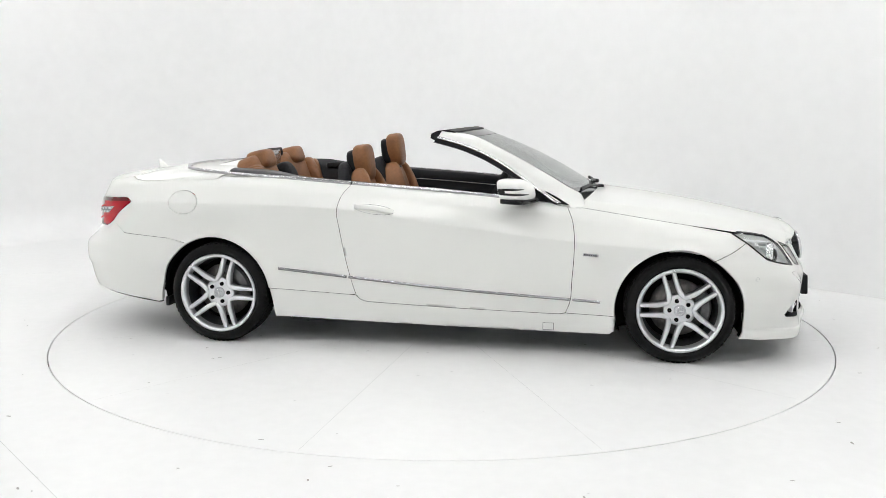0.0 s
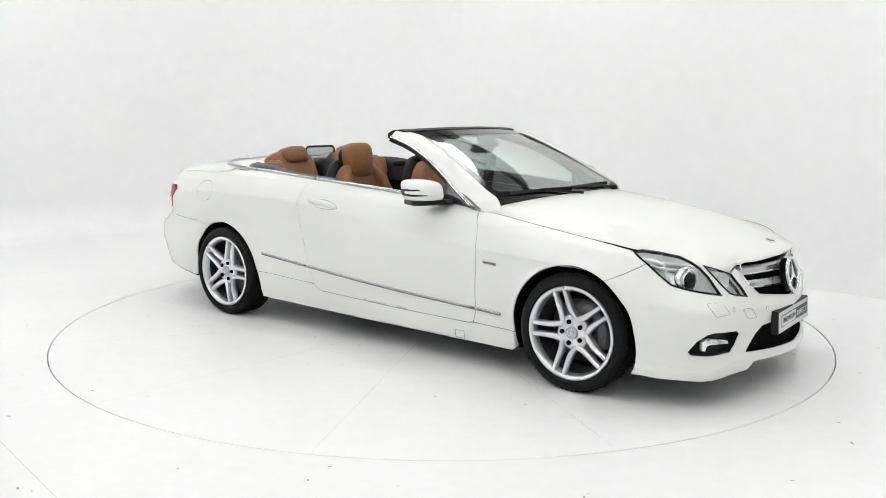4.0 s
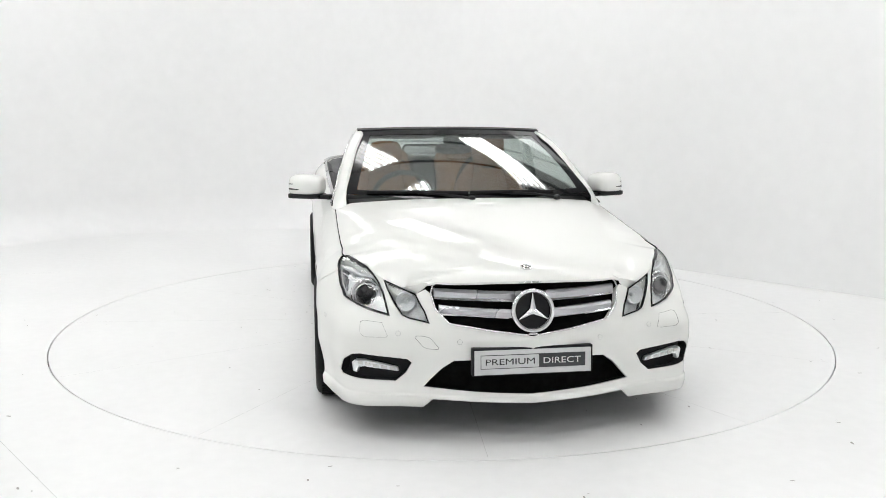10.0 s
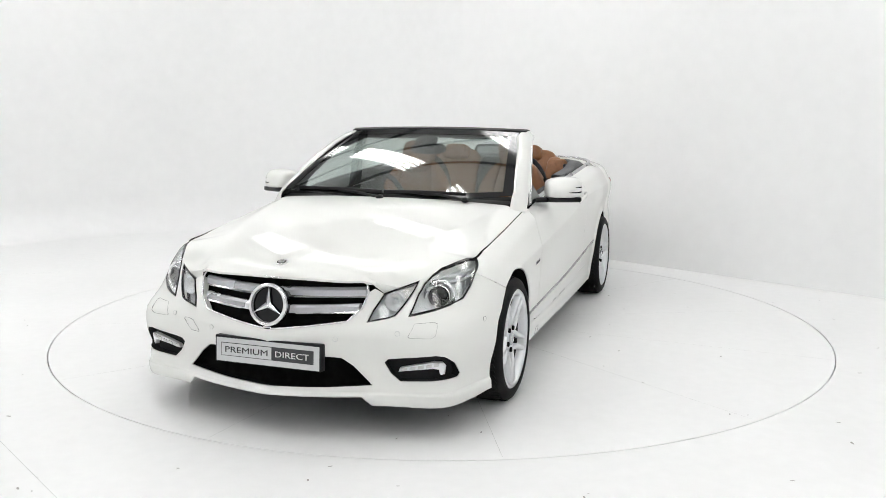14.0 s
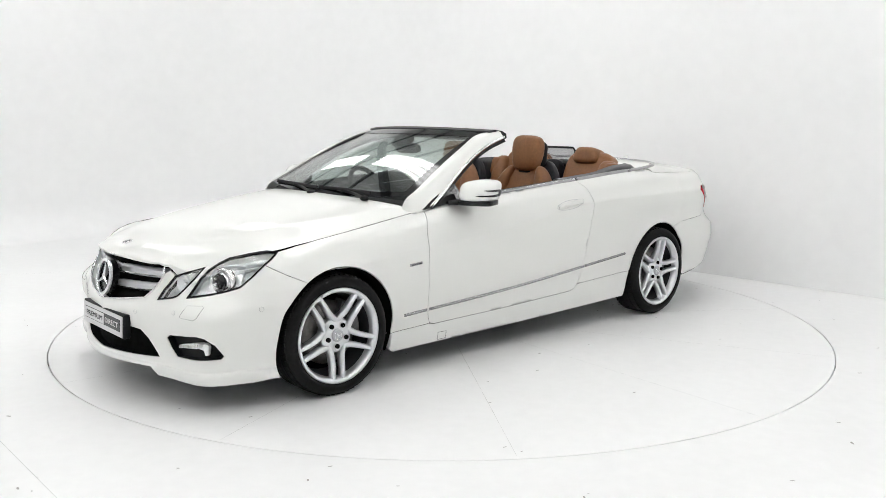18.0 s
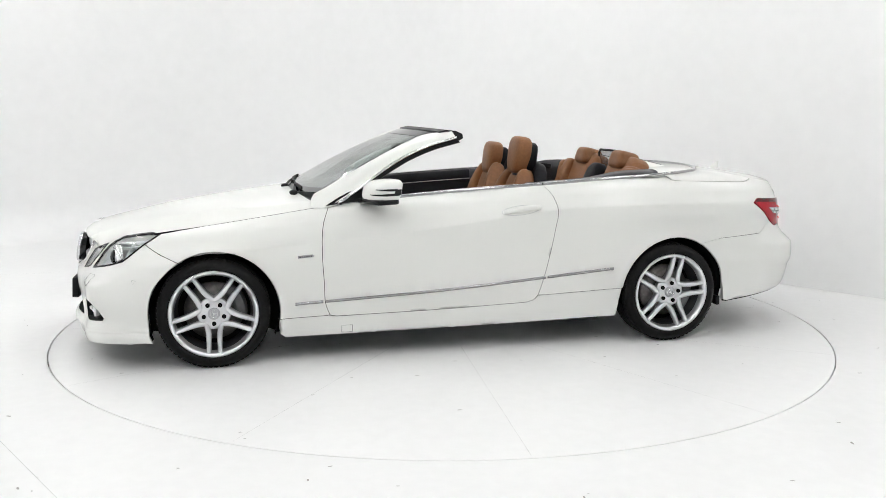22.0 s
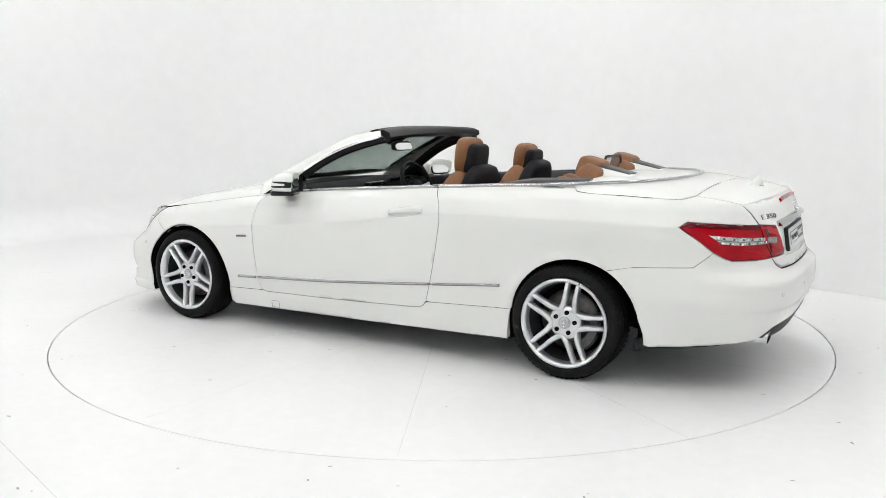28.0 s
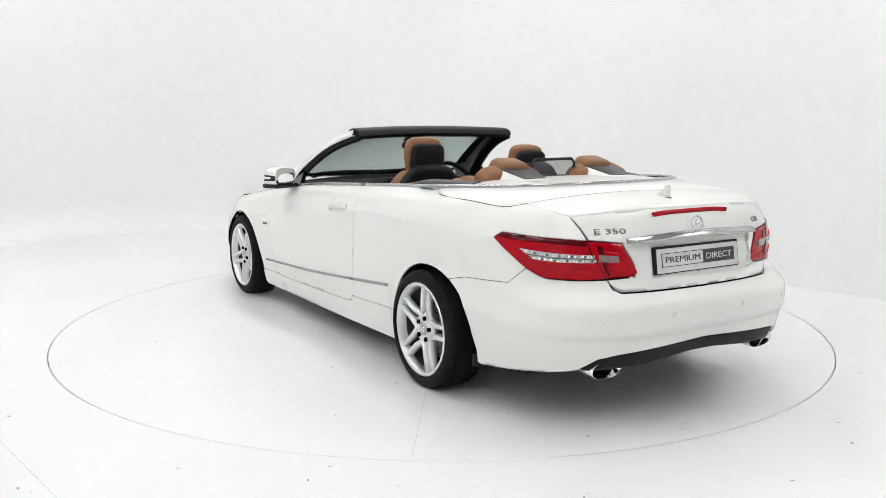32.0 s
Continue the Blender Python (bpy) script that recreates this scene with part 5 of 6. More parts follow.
for k in range(-22, 23):
    for s in (1, -1):
        y0 = k * 0.022
        z0, z1 = 0.232, 0.372
        pts = []
        for t in np.linspace(0, 1, 4):
            y, z = y0 + s * 0.045 * (t - 0.5) * 2, z0 + (z1 - z0) * t
            lim = 0.26 + (0.372 - z) / 0.13 * 0.19
            if abs(y) < lim:
                x = 2.262 - 0.16 * (abs(y) / 0.5) ** 2.2
                pts.append((x, y, z))
        if len(pts) > 1:
            sweep(bm, pts, circle(0.0028, 4), up=(1, 0, 0))
part("intake_mesh", bm, BLACK_PLASTIC, intake)

def number_board(parent, m, k, deep=0.040):
    """A dealer's board in the place of the plate: 0.56 by 0.122 m times k, in the xy plane of m."""
    m = m @ Matrix.Scale(k, 4)
    bm = bmesh.new()
    box(bm, (0, 0, 0.002 - deep / 2), (0.565, 0.128, deep), bevel=0.005)
    bmesh.ops.transform(bm, matrix=m, verts=bm.verts)
    b = part("board", bm, BLACK_PLASTIC, parent, "dealer board with two printed words", sharp=40)
    for nm, c, s, mt in (("board_face", (0, -0.003, 0.003), (0.545, 0.112, 0.006), PLATE), ("board_line", (0, 0, 0.0065), (0.490, 0.064, 0.002), INK),
                         ("word_field", (-0.108, 0, 0.0078), (0.268, 0.058, 0.0012), PLATE), ("word_field_dark", (0.135, 0, 0.0078), (0.214, 0.058, 0.0012), PLATE_DARK)):
        bm = bmesh.new()
        box(bm, c, s, bevel=0.0004, seg=1)
        bmesh.ops.transform(bm, matrix=m, verts=bm.verts)
        part(nm, bm, mt, b, smooth=False)
    lettering("letter", "PREMIUM", 0.040, m @ pose(-0.108, 0, 0.0092), INK, b, width=0.228)
    lettering("letter", "DIRECT", 0.040, m @ pose(0.135, 0, 0.0092), PALE, b, width=0.176)


number_board(fascia, facing((2.338, 0, 0.368), (1, 0, 0.06)), 0.935)

# ---------------------------------------------------------------- tail
EX = (2.232, 0.518, 0.287)      # how far back, aside and up the exhaust tips end
for sg, sd in SIDES:
    bm = skin(bmesh.new(), shrink(TAIL, 0.003), offset_skin(0.004), 0.02, sign=sg, flange=0.03)
    lamp = part("tail_lamp", bm, RED, car, "red wrap-round tail lamp with a clear band")
    face = lambda nm, poly, d, mt, owner, lb="", st=0.014: part(nm, skin(bmesh.new(), poly, offset_skin(d), st, sign=sg, flange=0.005), mt, owner, lb)
    face("upper_band", [(-1.858, 0.8605), (-1.974, 0.855), (-2.148, 0.846), (-2.318, 0.834), (-2.318, 0.858), (-2.149, 0.868), (-1.890, 0.880)], 0.0058, DARK_RED, lamp, "dark red upper edge of the lens")
    band = face("clear_band", [(-1.995, 0.820), (-2.089, 0.812), (-2.200, 0.804), (-2.352, 0.797), (-2.350, 0.765), (-2.171, 0.767), (-2.060, 0.777)], 0.0058, CLEAR, lamp, "clear band of lights")
    for k in range(22):
        for row in (0, 1):
            u = -2.03 - k * 0.0145 - 0.006 * row - 0.012 * row
            p, n = spot(u, float(np.interp(u, [-2.35, -2.17, -2.0], [0.789, 0.795, 0.810] if row == 0 else [0.773, 0.774, 0.788])), sg, 0.0082)
            bm = bmesh.new()
            box(bm, (0, 0, 0), (0.0085, 0.0105, 0.004), bevel=0.001, seg=1)
            bmesh.ops.transform(bm, matrix=facing(p, n, 12 if row else -12), verts=bm.verts)
            part("light_cell", bm, (CHROME, GREY_METAL, CHROME, PALE)[(k * 3 + row) % 4], band)
    face("band_line", [(-2.03, 0.7985), (-2.17, 0.7865), (-2.350, 0.7825), (-2.350, 0.7795), (-2.17, 0.7835), (-2.03, 0.7955)], 0.0085, GREY_METAL, band)
    face("reversing_light", [(-2.372, 0.799), (-2.466, 0.791), (-2.468, 0.763), (-2.370, 0.765)], 0.0058, SMOKED, lamp, "grey reversing light")
    for z0, u0, u1 in ((0.815, -2.405, -2.487), (0.744, -2.185, -2.340), (0.741, -2.405, -2.505), (0.824, -2.13, -2.31)):
        for k in range(int(abs(u1 - u0) / 0.0135)):
            p, n = spot(u0 - 0.0135 * k, z0 - 0.02 * k * 0.0135 / 0.1, sg, 0.0062)
            bm = bmesh.new()
            bmesh.ops.create_uvsphere(bm, u_segments=7, v_segments=4, radius=0.0032)
            bmesh.ops.transform(bm, matrix=Matrix.Translation(p), verts=bm.verts)
            part("light_dot", bm, LIT_RED, lamp)
    face("inner_shade", [(-2.366, 0.838), (-2.392, 0.836), (-2.412, 0.710), (-2.398, 0.700)], 0.0054, DARK_RED, lamp)
    face("lamp_gap", [(-2.3215, 0.857), (-2.3255, 0.857), (-2.347, 0.786), (-2.3925, 0.696), (-2.3885, 0.696), (-2.343, 0.786)], 0.0064, SHADE, lamp, "", 0.02)
    for u, z in ((-2.343, 0.520), (-2.703, 0.528)):
        p, n = spot(u, z, sg, 0.0)
        bm = bmesh.new()
        lathe(bm, [(0.0108, -0.004), (0.0108, 0.001), (0.0094, 0.001), (0.0092, -0.001), (0.0088, 0.0015), (0.0005, 0.0018)], 20, axis="z")
        bmesh.ops.transform(bm, matrix=facing(p, n), verts=bm.verts)
        sensor = part("parking_sensor", bm, PAINT, bumper, sharp=60)
        sensor_ring(sensor, facing(p, n))
    # oval exhaust tip
    bm = bmesh.new()
    rows = []
    for h, k in ((-0.16, 0.80), (-0.05, 0.98), (0.0, 1.0), (0.004, 0.975), (0.001, 0.93), (-0.13, 0.86)):
        rows.append([(-EX[0] - h - 0.16 * 0.045 * k * math.sin(a), EX[1] * sg + 0.084 * k * math.copysign(abs(math.cos(a)) ** 0.8, math.cos(a)),
                      EX[2] + 0.042 * k * math.copysign(abs(math.sin(a)) ** 0.85, math.sin(a))) for a in np.linspace(0, 2 * math.pi, 41)[:-1]])
    quad_grid(bm, rows, False, True)
    ex = part("exhaust_tip", bm, CHROME, car, "polished oval exhaust tip")
    bm = bmesh.new()
    bm.faces.new([bm.verts.new((-EX[0] + 0.045, EX[1] * sg + 0.070 * math.cos(a), EX[2] + 0.036 * math.sin(a))) for a in np.linspace(0, 2 * math.pi, 33)[:-1]])
    part("exhaust_inside", bm, SHADE, ex)
# plate recess
rear_at = lambda d: (lambda q: offset_skin(d)(np.maximum(q, [UR + 1e-3, 0])))
bm = skin(bmesh.new(), shrink(RECESS, -0.012), rear_at(-0.019), 0.02, mirror=True, centre=UR, flange=0)
part("plate_recess", bm, PAINT, trunk)
number_board(trunk, facing((-2.262, 0, 0.757), (-1, 0, 0.16)), 0.98, 0.022)
bm = bmesh.new()
line = [offset_skin(0.006)(np.array([[u, z]]))[0] for u, z in curve2([(-2.515, 0.853), (-2.60, 0.859), (-2.75, 0.866), (UR + 1e-3, 0.869)], 6)]
line = [tuple(q) for q in line] + [tuple(q * [1, -1, 1]) for q in line[::-1]]
sweep(bm, line, [(-0.012, -0.016), (0.020, -0.013), (0.022, -0.008), (0.010, 0.006), (0.002, 0.011), (-0.010, 0.011)])
bmesh.ops.recalc_face_normals(bm, faces=bm.faces)
part("boot_handle", bm, BRIGHT, trunk, "polished bar over the plate")
bm = bmesh.new()
line = [offset_skin(0.002)(np.array([[u, z]]))[0] for u, z in curve2([(-2.675, 0.958), (-2.75, 0.963), (UR + 1e-3, 0.965)], 6)]
line = [tuple(q) for q in line] + [tuple(q * [1, -1, 1]) for q in line[::-1]]
sweep(bm, line, [(-0.006, -0.010), (0.005, -0.010), (0.007, 0.0), (0.005, 0.010), (-0.006, 0.010)])
part("brake_light", bm, RED, trunk, "red high-level brake light")
bm = bmesh.new()
star_badge(bm, 0.033, 0.003)
bmesh.ops.transform(bm, matrix=facing((-2.252, 0, 0.912), (-1, 0, 0.28)), verts=bm.verts)
part("star", bm, STAR, trunk, "polished three-point star in a ring", sharp=20)
for sg, txt, wd, yy in ((1, "E 350", 0.150, 0.455), (-1, "CDI", 0.062, 0.475)):
    p, n = spot(-2.432 if sg > 0 else -2.45, 0.896, sg, 0.003)
    lettering("letter", txt, 0.036, facing(p, n), IRON, trunk, 0.0015, wd)
# aerial fin
bm = bmesh.new()
rows = []
for t in np.linspace(0, 1, 10):
    z = 1.012 + 0.062 * t
    x0, x1 = -1.975 - 0.075 * t ** 0.8, -2.072 - 0.004 * t
    w = 0.014 * (1 - t) ** 1.2 + 0.003
    a = np.linspace(0, 2 * math.pi, 17)[:-1]
    rows.append([((x0 + x1) / 2 + (x0 - x1) / 2 * math.cos(q), w * math.sin(q), z) for q in a])
vs = quad_grid(bm, rows, False, True)
bm.faces.new(vs[-1])
bmesh.ops.recalc_face_normals(bm, faces=bm.faces)
fin = part("aerial_fin", bm, PAINT, trunk)
bm = bmesh.new()
soft(bm, (-2.02, 0, 1.0125), (0.125, 0.042, 0.008), p=2.5, n=5)
part("fin_seal", bm, BLACK_PLASTIC, fin)

# ---------------------------------------------------------------- flank trim
def on_side(pts, d, n=14):
    return [spot(float(x), float(z), 1, d)[0] for x, z in curve2(pts, n)]


strip_z = spl([1.065, 0.264, -0.872], [0.338, 0.381, 0.474])
for sg, sd in SIDES:
    for owner, a, b in ((None, 1.062, 0.905), (doors[sg], 0.888, -0.428), (None, -0.440, -0.868)):
        bm = bmesh.new()
        pts = [Vector(q) * 1 for q in on_side([(x, float(strip_z(x))) for x in np.linspace(a, b, 8)], 0.004, 3)]
        pts = [(q.x, q.y * sg, q.z) for q in pts]
        sweep(bm, pts, [(-0.004, -0.0065), (0.004, -0.0055), (0.005, 0.0), (0.004, 0.0055), (-0.004, 0.0065)])
        rub = part("rub_strip", bm, BRIGHT, owner or car, "thin bright strip along the flank")
        # the dark underside of the strip, added as a grey line below it
        bm = bmesh.new()
        sweep(bm, [(x, y, z - 0.0072) for x, y, z in pts], [(-0.004, -0.0016), (0.001, -0.0016), (0.001, 0.0016), (-0.004, 0.0016)])
        part("strip_shade", bm, GREY_METAL, rub, "thin grey line standing in for the strip's shaded underside")
    # belt trim
    for owner, a, b in ((doors[sg], 0.84, -0.424), (None, -0.430, -1.02)):
        xs = np.linspace(a, b, 20)
        pts = [Vector(body(np.array([[x, float(top_edge(x))]]))[0]) + Vector((0, -0.004, 0.008)) for x in xs]
        bm = bmesh.new()
        sweep(bm, [(q.x, q.y * sg, q.z) for q in pts], [(-0.011, -0.018), (0.010, -0.018), (0.012, 0.003), (0, 0.008), (-0.010, 0.004)])
        part("belt_trim", bm, BRIGHT, owner or car, "polished belt strip")
        bm = bmesh.new()
        sweep(bm, [(q.x, (q.y - 0.024) * sg, q.z - 0.004) for q in pts], [(-0.016, -0.02), (0.016, -0.02), (0.014, 0.008), (-0.014, 0.008)])
        part("belt_seal", bm, BLACK_PLASTIC, owner or car, "black rubber belt seal")
    # door handle
    cup = [(-0.262 + 0.120 * math.cos(a), 0.845 + 0.028 * math.sin(a) - 0.10 * (0.120 * math.cos(a))) for a in np.linspace(0, 2 * math.pi, 25)[:-1]]
    rim_strip("handle_cup", cup, 0.0022, SILVER, doors[sg], sg, 0.0007, "edge of the handle recess")
    pts = [spot(x, z, sg, d)[0] for x, z, d in ((-0.155, 0.832, 0.004), (-0.175, 0.835, 0.016), (-0.22, 0.841, 0.026), (-0.28, 0.848, 0.029), (-0.34, 0.854, 0.024), (-0.372, 0.857, 0.012), (-0.380, 0.858, 0.003))]
    bm = bmesh.new()
    sweep(bm, [tuple(q) for q in curve2([tuple(q) for q in pts], 4)], [(x * 0.55, y) for x, y in circle(0.0155, 12)])
    part("door_handle", bm, PAINT, doors[sg])
    # wing badge
    p, n = spot(1.000, 0.612, sg, 0.002)
    bm = bmesh.new()
    box(bm, (0, 0, 0), (0.088, 0.016, 0.005), bevel=0.0022)
    bmesh.ops.transform(bm, matrix=facing(p, n, 4 * sg), verts=bm.verts)
    bd = part("wing_badge", bm, BRIGHT, car, "small bright badge on the wing")
    for k in range(6):
        bm = bmesh.new()
        box(bm, (-0.032 + 0.0125 * k, 0, 0.003), (0.008, 0.008, 0.0015))
        bmesh.ops.transform(bm, matrix=facing(p, n, 4 * sg), verts=bm.verts)
        part("badge_bar", bm, INK, bd)
    # jacking point cover
    rim_strip("jack_cover", [(0.80, 0.150), (0.80, 0.196), (0.735, 0.196), (0.735, 0.150)], 0.0025, GREY_TRIM, car, sg, 0.0006, "outline of the jacking point cover")
    # door mirror
    MX, MY, MZ = 0.572, 0.931, 0.982
    M = pose(MX, MY * sg, MZ, 0, 0, 24 * sg)
    HX, HY, HZ, PW = 0.086, 0.104, 0.062, 4.2
    bm = bmesh.new()
    soft(bm, (0, 0, 0), (2 * HX, 2 * HY, 2 * HZ), p=PW, n=12)

    def shaped(q):
        t = q.z / HZ
        x = max(q.x, -0.045)
        x = (x + 0.045) * (1 - 0.16 * max(t, 0) ** 2) - 0.045 - 0.012 * t
        o = q.y * sg / HY
        return Vector((x - 0.018 * max(o, 0) ** 2, q.y + sg * 0.004 * t, q.z * (1 - 0.20 * max(-o, 0) * (1 if t > 0 else 0.2))))
    for v in bm.verts:
        v.co = shaped(v.co)
    bmesh.ops.transform(bm, matrix=M, verts=bm.verts)
    mir = part("door_mirror", bm, PAINT, doors[sg], "white door mirror with black base")
    bm = bmesh.new()
    soft(bm, (0.012, -0.006 * sg, -0.063), (0.150, 0.206, 0.034), p=6, n=6)
    bmesh.ops.transform(bm, matrix=M, verts=bm.verts)
    part("mirror_foot", bm, BLACK_GLOSS, mir)
    bm = bmesh.new()
    sweep(bm, [(MX + 0.03, (MY - 0.05) * sg, MZ - 0.064), (MX + 0.06, 0.845 * sg, MZ - 0.066), (MX + 0.08, 0.785 * sg, MZ - 0.068)], [(-0.045, -0.012), (0.045, -0.012), (0.038, 0.012), (-0.038, 0.012)])
    part("mirror_arm", bm, BLACK_PLASTIC, mir)
    for nm, xo, sz, mt, lb in (("mirror_bezel", -0.045, (0.012, 0.178, 0.102), BLACK_PLASTIC, ""), ("mirror_glass", -0.0505, (0.004, 0.160, 0.086), MIRROR, "mirror glass")):
        bm = bmesh.new()
        soft(bm, (xo, 0.0, 0.002), sz, Matrix.Rotation(radians(9), 3, "Y"), p=5, n=6)
        bmesh.ops.transform(bm, matrix=M, verts=bm.verts)
        part(nm, bm, mt, mir, lb)
    # two dark slots round the outer corner, joined at their outer end
    for a0, a1, z0, z1, h0 in ((28, 100, 0.008, 0.004, 0.006), (8, 112, -0.022, -0.020, 0.0065), (88, 116, -0.008, -0.008, 0.016)):
        bm = bmesh.new()
        rows = []
        for k, a in enumerate(np.linspace(a0, a1, 16)):
            c, s_ = math.cos(radians(a)), math.sin(radians(a))
            rr = (abs(c) ** PW + abs(s_) ** PW) ** (-1 / PW)
            zc = z0 + (z1 - z0) * k / 15
            h = h0 * min(1, 0.25 + 1.5 * k / 15)
            rows.append([M @ shaped(Vector((HX * c * rr * f, sg * HY * s_ * rr * f, zc + d))) for f, d in ((0.96, -h), (1.006, -h), (1.006, h), (0.96, h))])
        quad_grid(bm, [[tuple(q) for q in w] for w in rows], False, True)
        bmesh.ops.recalc_face_normals(bm, faces=bm.faces)
        part("mirror_slot", bm, BLACK_GLOSS, mir)
    # black corner plate in front of the side window
    bm = bmesh.new()
    tri = [(0.875, 0.800, 0.885), (0.56, 0.792, 0.920), (0.60, 0.735, 1.030), (0.66, 0.738, 1.015)]
    a = [bm.verts.new((x, y * sg, z)) for x, y, z in tri]
    b = [bm.verts.new((x, (y - 0.03) * sg, z)) for x, y, z in tri]
    bm.faces.new(a), bm.faces.new(b[::-1])
    for i in range(4):
        bm.faces.new((a[i], a[(i + 1) % 4], b[(i + 1) % 4], b[i]))
    bmesh.ops.recalc_face_normals(bm, faces=bm.faces)
    part("corner_plate", bm, BLACK_GLOSS, doors[sg])
    # mud flap stub behind the rear wheel
    bm = bmesh.new()
    box(bm, (-1.630, 0.76 * sg, 0.225), (0.025, 0.12, 0.06), bevel=0.006)
    part("arch_stub", bm, BLACK_PLASTIC, bumper)

# cowl and wipers
bm = bmesh.new()
rows = []
for w in np.linspace(-1, 1, 31):
    x = 1.062 - 0.115 * w * w
    y = 0.70 * w
    z = 0.928 - 0.020 * w * w
    rows.append([(x + 0.03, y, z - 0.015), (x - 0.02, y, z - 0.001), (x - 0.09, y, z + 0.012), (x - 0.10, y, z - 0.03)])
quad_grid(bm, rows)
cowl = part("cowl", bm, BLACK_PLASTIC, car, "black windscreen cowl")
for px_, py_, ex_, ey_ in ((1.045, -0.02, 0.955, -0.60), (1.02, 0.48, 1.02, -0.02)):
    bm = bmesh.new()
    base = Vector((px_ + 0.015, py_, 0.936))
    end = Vector((ex_ + 0.02, ey_, 0.944))
    mid = base.lerp(end, 0.5) + Vector((-0.03, 0, 0.022))
    sweep(bm, [tuple(base), tuple(base.lerp(mid, 0.5) + Vector((0, 0, 0.006))), tuple(mid)], circle(0.008, 6))
    wip = part("wiper", bm, BLACK_PLASTIC, cowl, "black windscreen wiper")
    bm = bmesh.new()
    s0 = mid - (end - base) * 0.48
    s1 = mid + (end - base) * 0.50
    sweep(bm, [tuple(s0 + Vector((-0.02, 0, 0.006))), tuple(mid + Vector((0, 0, 0.008))), tuple(s1 + Vector((-0.01, 0, 0.0)))], [(-0.006, -0.010), (0.006, -0.010), (0.004, 0.008), (-0.004, 0.008)])
    part("wiper_blade", bm, BLACK_PLASTIC, wip)
    bm = bmesh.new()
    soft(bm, tuple(base), (0.05, 0.04, 0.03), p=2.5, n=4)
    part("wiper_pivot", bm, BLACK_PLASTIC, wip)


# ---------------------------------------------------------------- cabin
bm = bmesh.new()
rows = []
for x in np.linspace(1.0, -1.32, 24):
    hw = 0.745 if x > -0.95 else 0.745 - 0.25 * ((-0.95 - x) / 0.37) ** 2
    zt = min(float(top_edge(x)) - 0.02, 1.0)
    rows.append([(x, -hw, zt), (x, -hw, 0.32), (x, hw, 0.32), (x, hw, zt)])
vs = quad_grid(bm, rows)
bm.faces.new(vs[0]), bm.faces.new(vs[-1][::-1])
part("cabin_tub", bm, CARPET, car, "black carpeted cabin floor and walls")

# dashboard
bm = bmesh.new()
rows = []
for w in np.linspace(-1, 1, 41):
    y = 0.735 * w
    c = 0.10 * w * w
    hump = 0.030 * math.exp(-((y + 0.34) / 0.19) ** 4)
    mid = 0.012 * math.exp(-(y / 0.16) ** 4)
    rows.append([(1.00 - c, y, 0.895), (0.86 - c, y, 0.922), (0.72 - c * 0.7, y, 0.925 + hump * 0.8 + mid), (0.60 - c * 0.4, y, 0.915 + hump + mid), (0.545 - c * 0.3, y, 0.885 + hump),
                 (0.555 - c * 0.3, y, 0.82), (0.52 - c * 0.2, y, 0.77), (0.58, y, 0.62), (0.75, y, 0.50)])
quad_grid(bm, rows)
dash = part("dashboard", bm, DASH, car, "black grained dashboard", sharp=50)
for y in (-0.62, -0.10, 0.10, 0.62):
    bm = bmesh.new()
    soft(bm, (0.535, y, 0.835), (0.03, 0.13, 0.045), p=5, n=4)
    part("air_vent", bm, BLACK_GLOSS, dash)
bm = bmesh.new()
box(bm, (0.545, 0, 0.89), (0.03, 0.22, 0.075), Matrix.Rotation(radians(-12), 3, "Y"), bevel=0.006)
part("screen", bm, BLACK_GLOSS, dash, "dark centre display")
bm = bmesh.new()
box(bm, (0.56, -0.34, 0.905), (0.02, 0.27, 0.075), Matrix.Rotation(radians(-20), 3, "Y"), bevel=0.008)
part("dials", bm, BLACK_GLOSS, dash)

# steering wheel on the right-hand side
SW = Matrix.Translation((0.385, -0.335, 0.875)) @ Matrix(((0, 0.42, -0.9075), (-1, 0, 0), (0, 0.9075, 0.42))).to_4x4()
bm = bmesh.new()
n = 40
sweep(bm, [(0.186 * math.cos(2 * math.pi * k / n), 0.186 * math.sin(2 * math.pi * k / n), 0) for k in range(n)], [(x * 1.0, y * 1.15) for x, y in circle(0.0155, 10)], closed=True)
bmesh.ops.transform(bm, matrix=SW, verts=bm.verts)
wheel_s = part("steering_wheel", bm, DARK_LEATHER, car, "black leather steering wheel")
bm = bmesh.new()
soft(bm, (0, -0.010, -0.02), (0.155, 0.14, 0.06), p=3, n=6)
bmesh.ops.transform(bm, matrix=SW, verts=bm.verts)
part("hub", bm, DARK_LEATHER, wheel_s)
for a in (5, 175, 262, 278):
    bm = bmesh.new()
    c, s = math.cos(radians(a)), math.sin(radians(a))
    sweep(bm, [(0.06 * c, 0.06 * s - 0.01, -0.015), (0.12 * c, 0.12 * s - 0.006, -0.014), (0.182 * c, 0.182 * s, 0)], [(x * 1.4, y * 0.6) for x, y in circle(0.014, 8)])
    bmesh.ops.transform(bm, matrix=SW, verts=bm.verts)
    part("wheel_spoke", bm, BRIGHT, wheel_s)

# centre console
bm = bmesh.new()
soft(bm, (0.10, 0, 0.56), (0.95, 0.24, 0.20), p=6, n=6)
console = part("centre_console", bm, DASH, car, "black centre console")
bm = bmesh.new()
soft(bm, (-0.20, 0, 0.67), (0.34, 0.20, 0.08), p=4, n=6)
part("armrest", bm, DARK_LEATHER, console)
bm = bmesh.new()
soft(bm, (0.27, 0, 0.70), (0.05, 0.05, 0.09), p=2.5, n=5)
part("gear_lever", bm, DARK_LEATHER, console)


def tilt(a):
    return Matrix.Rotation(radians(a), 3, "Y")


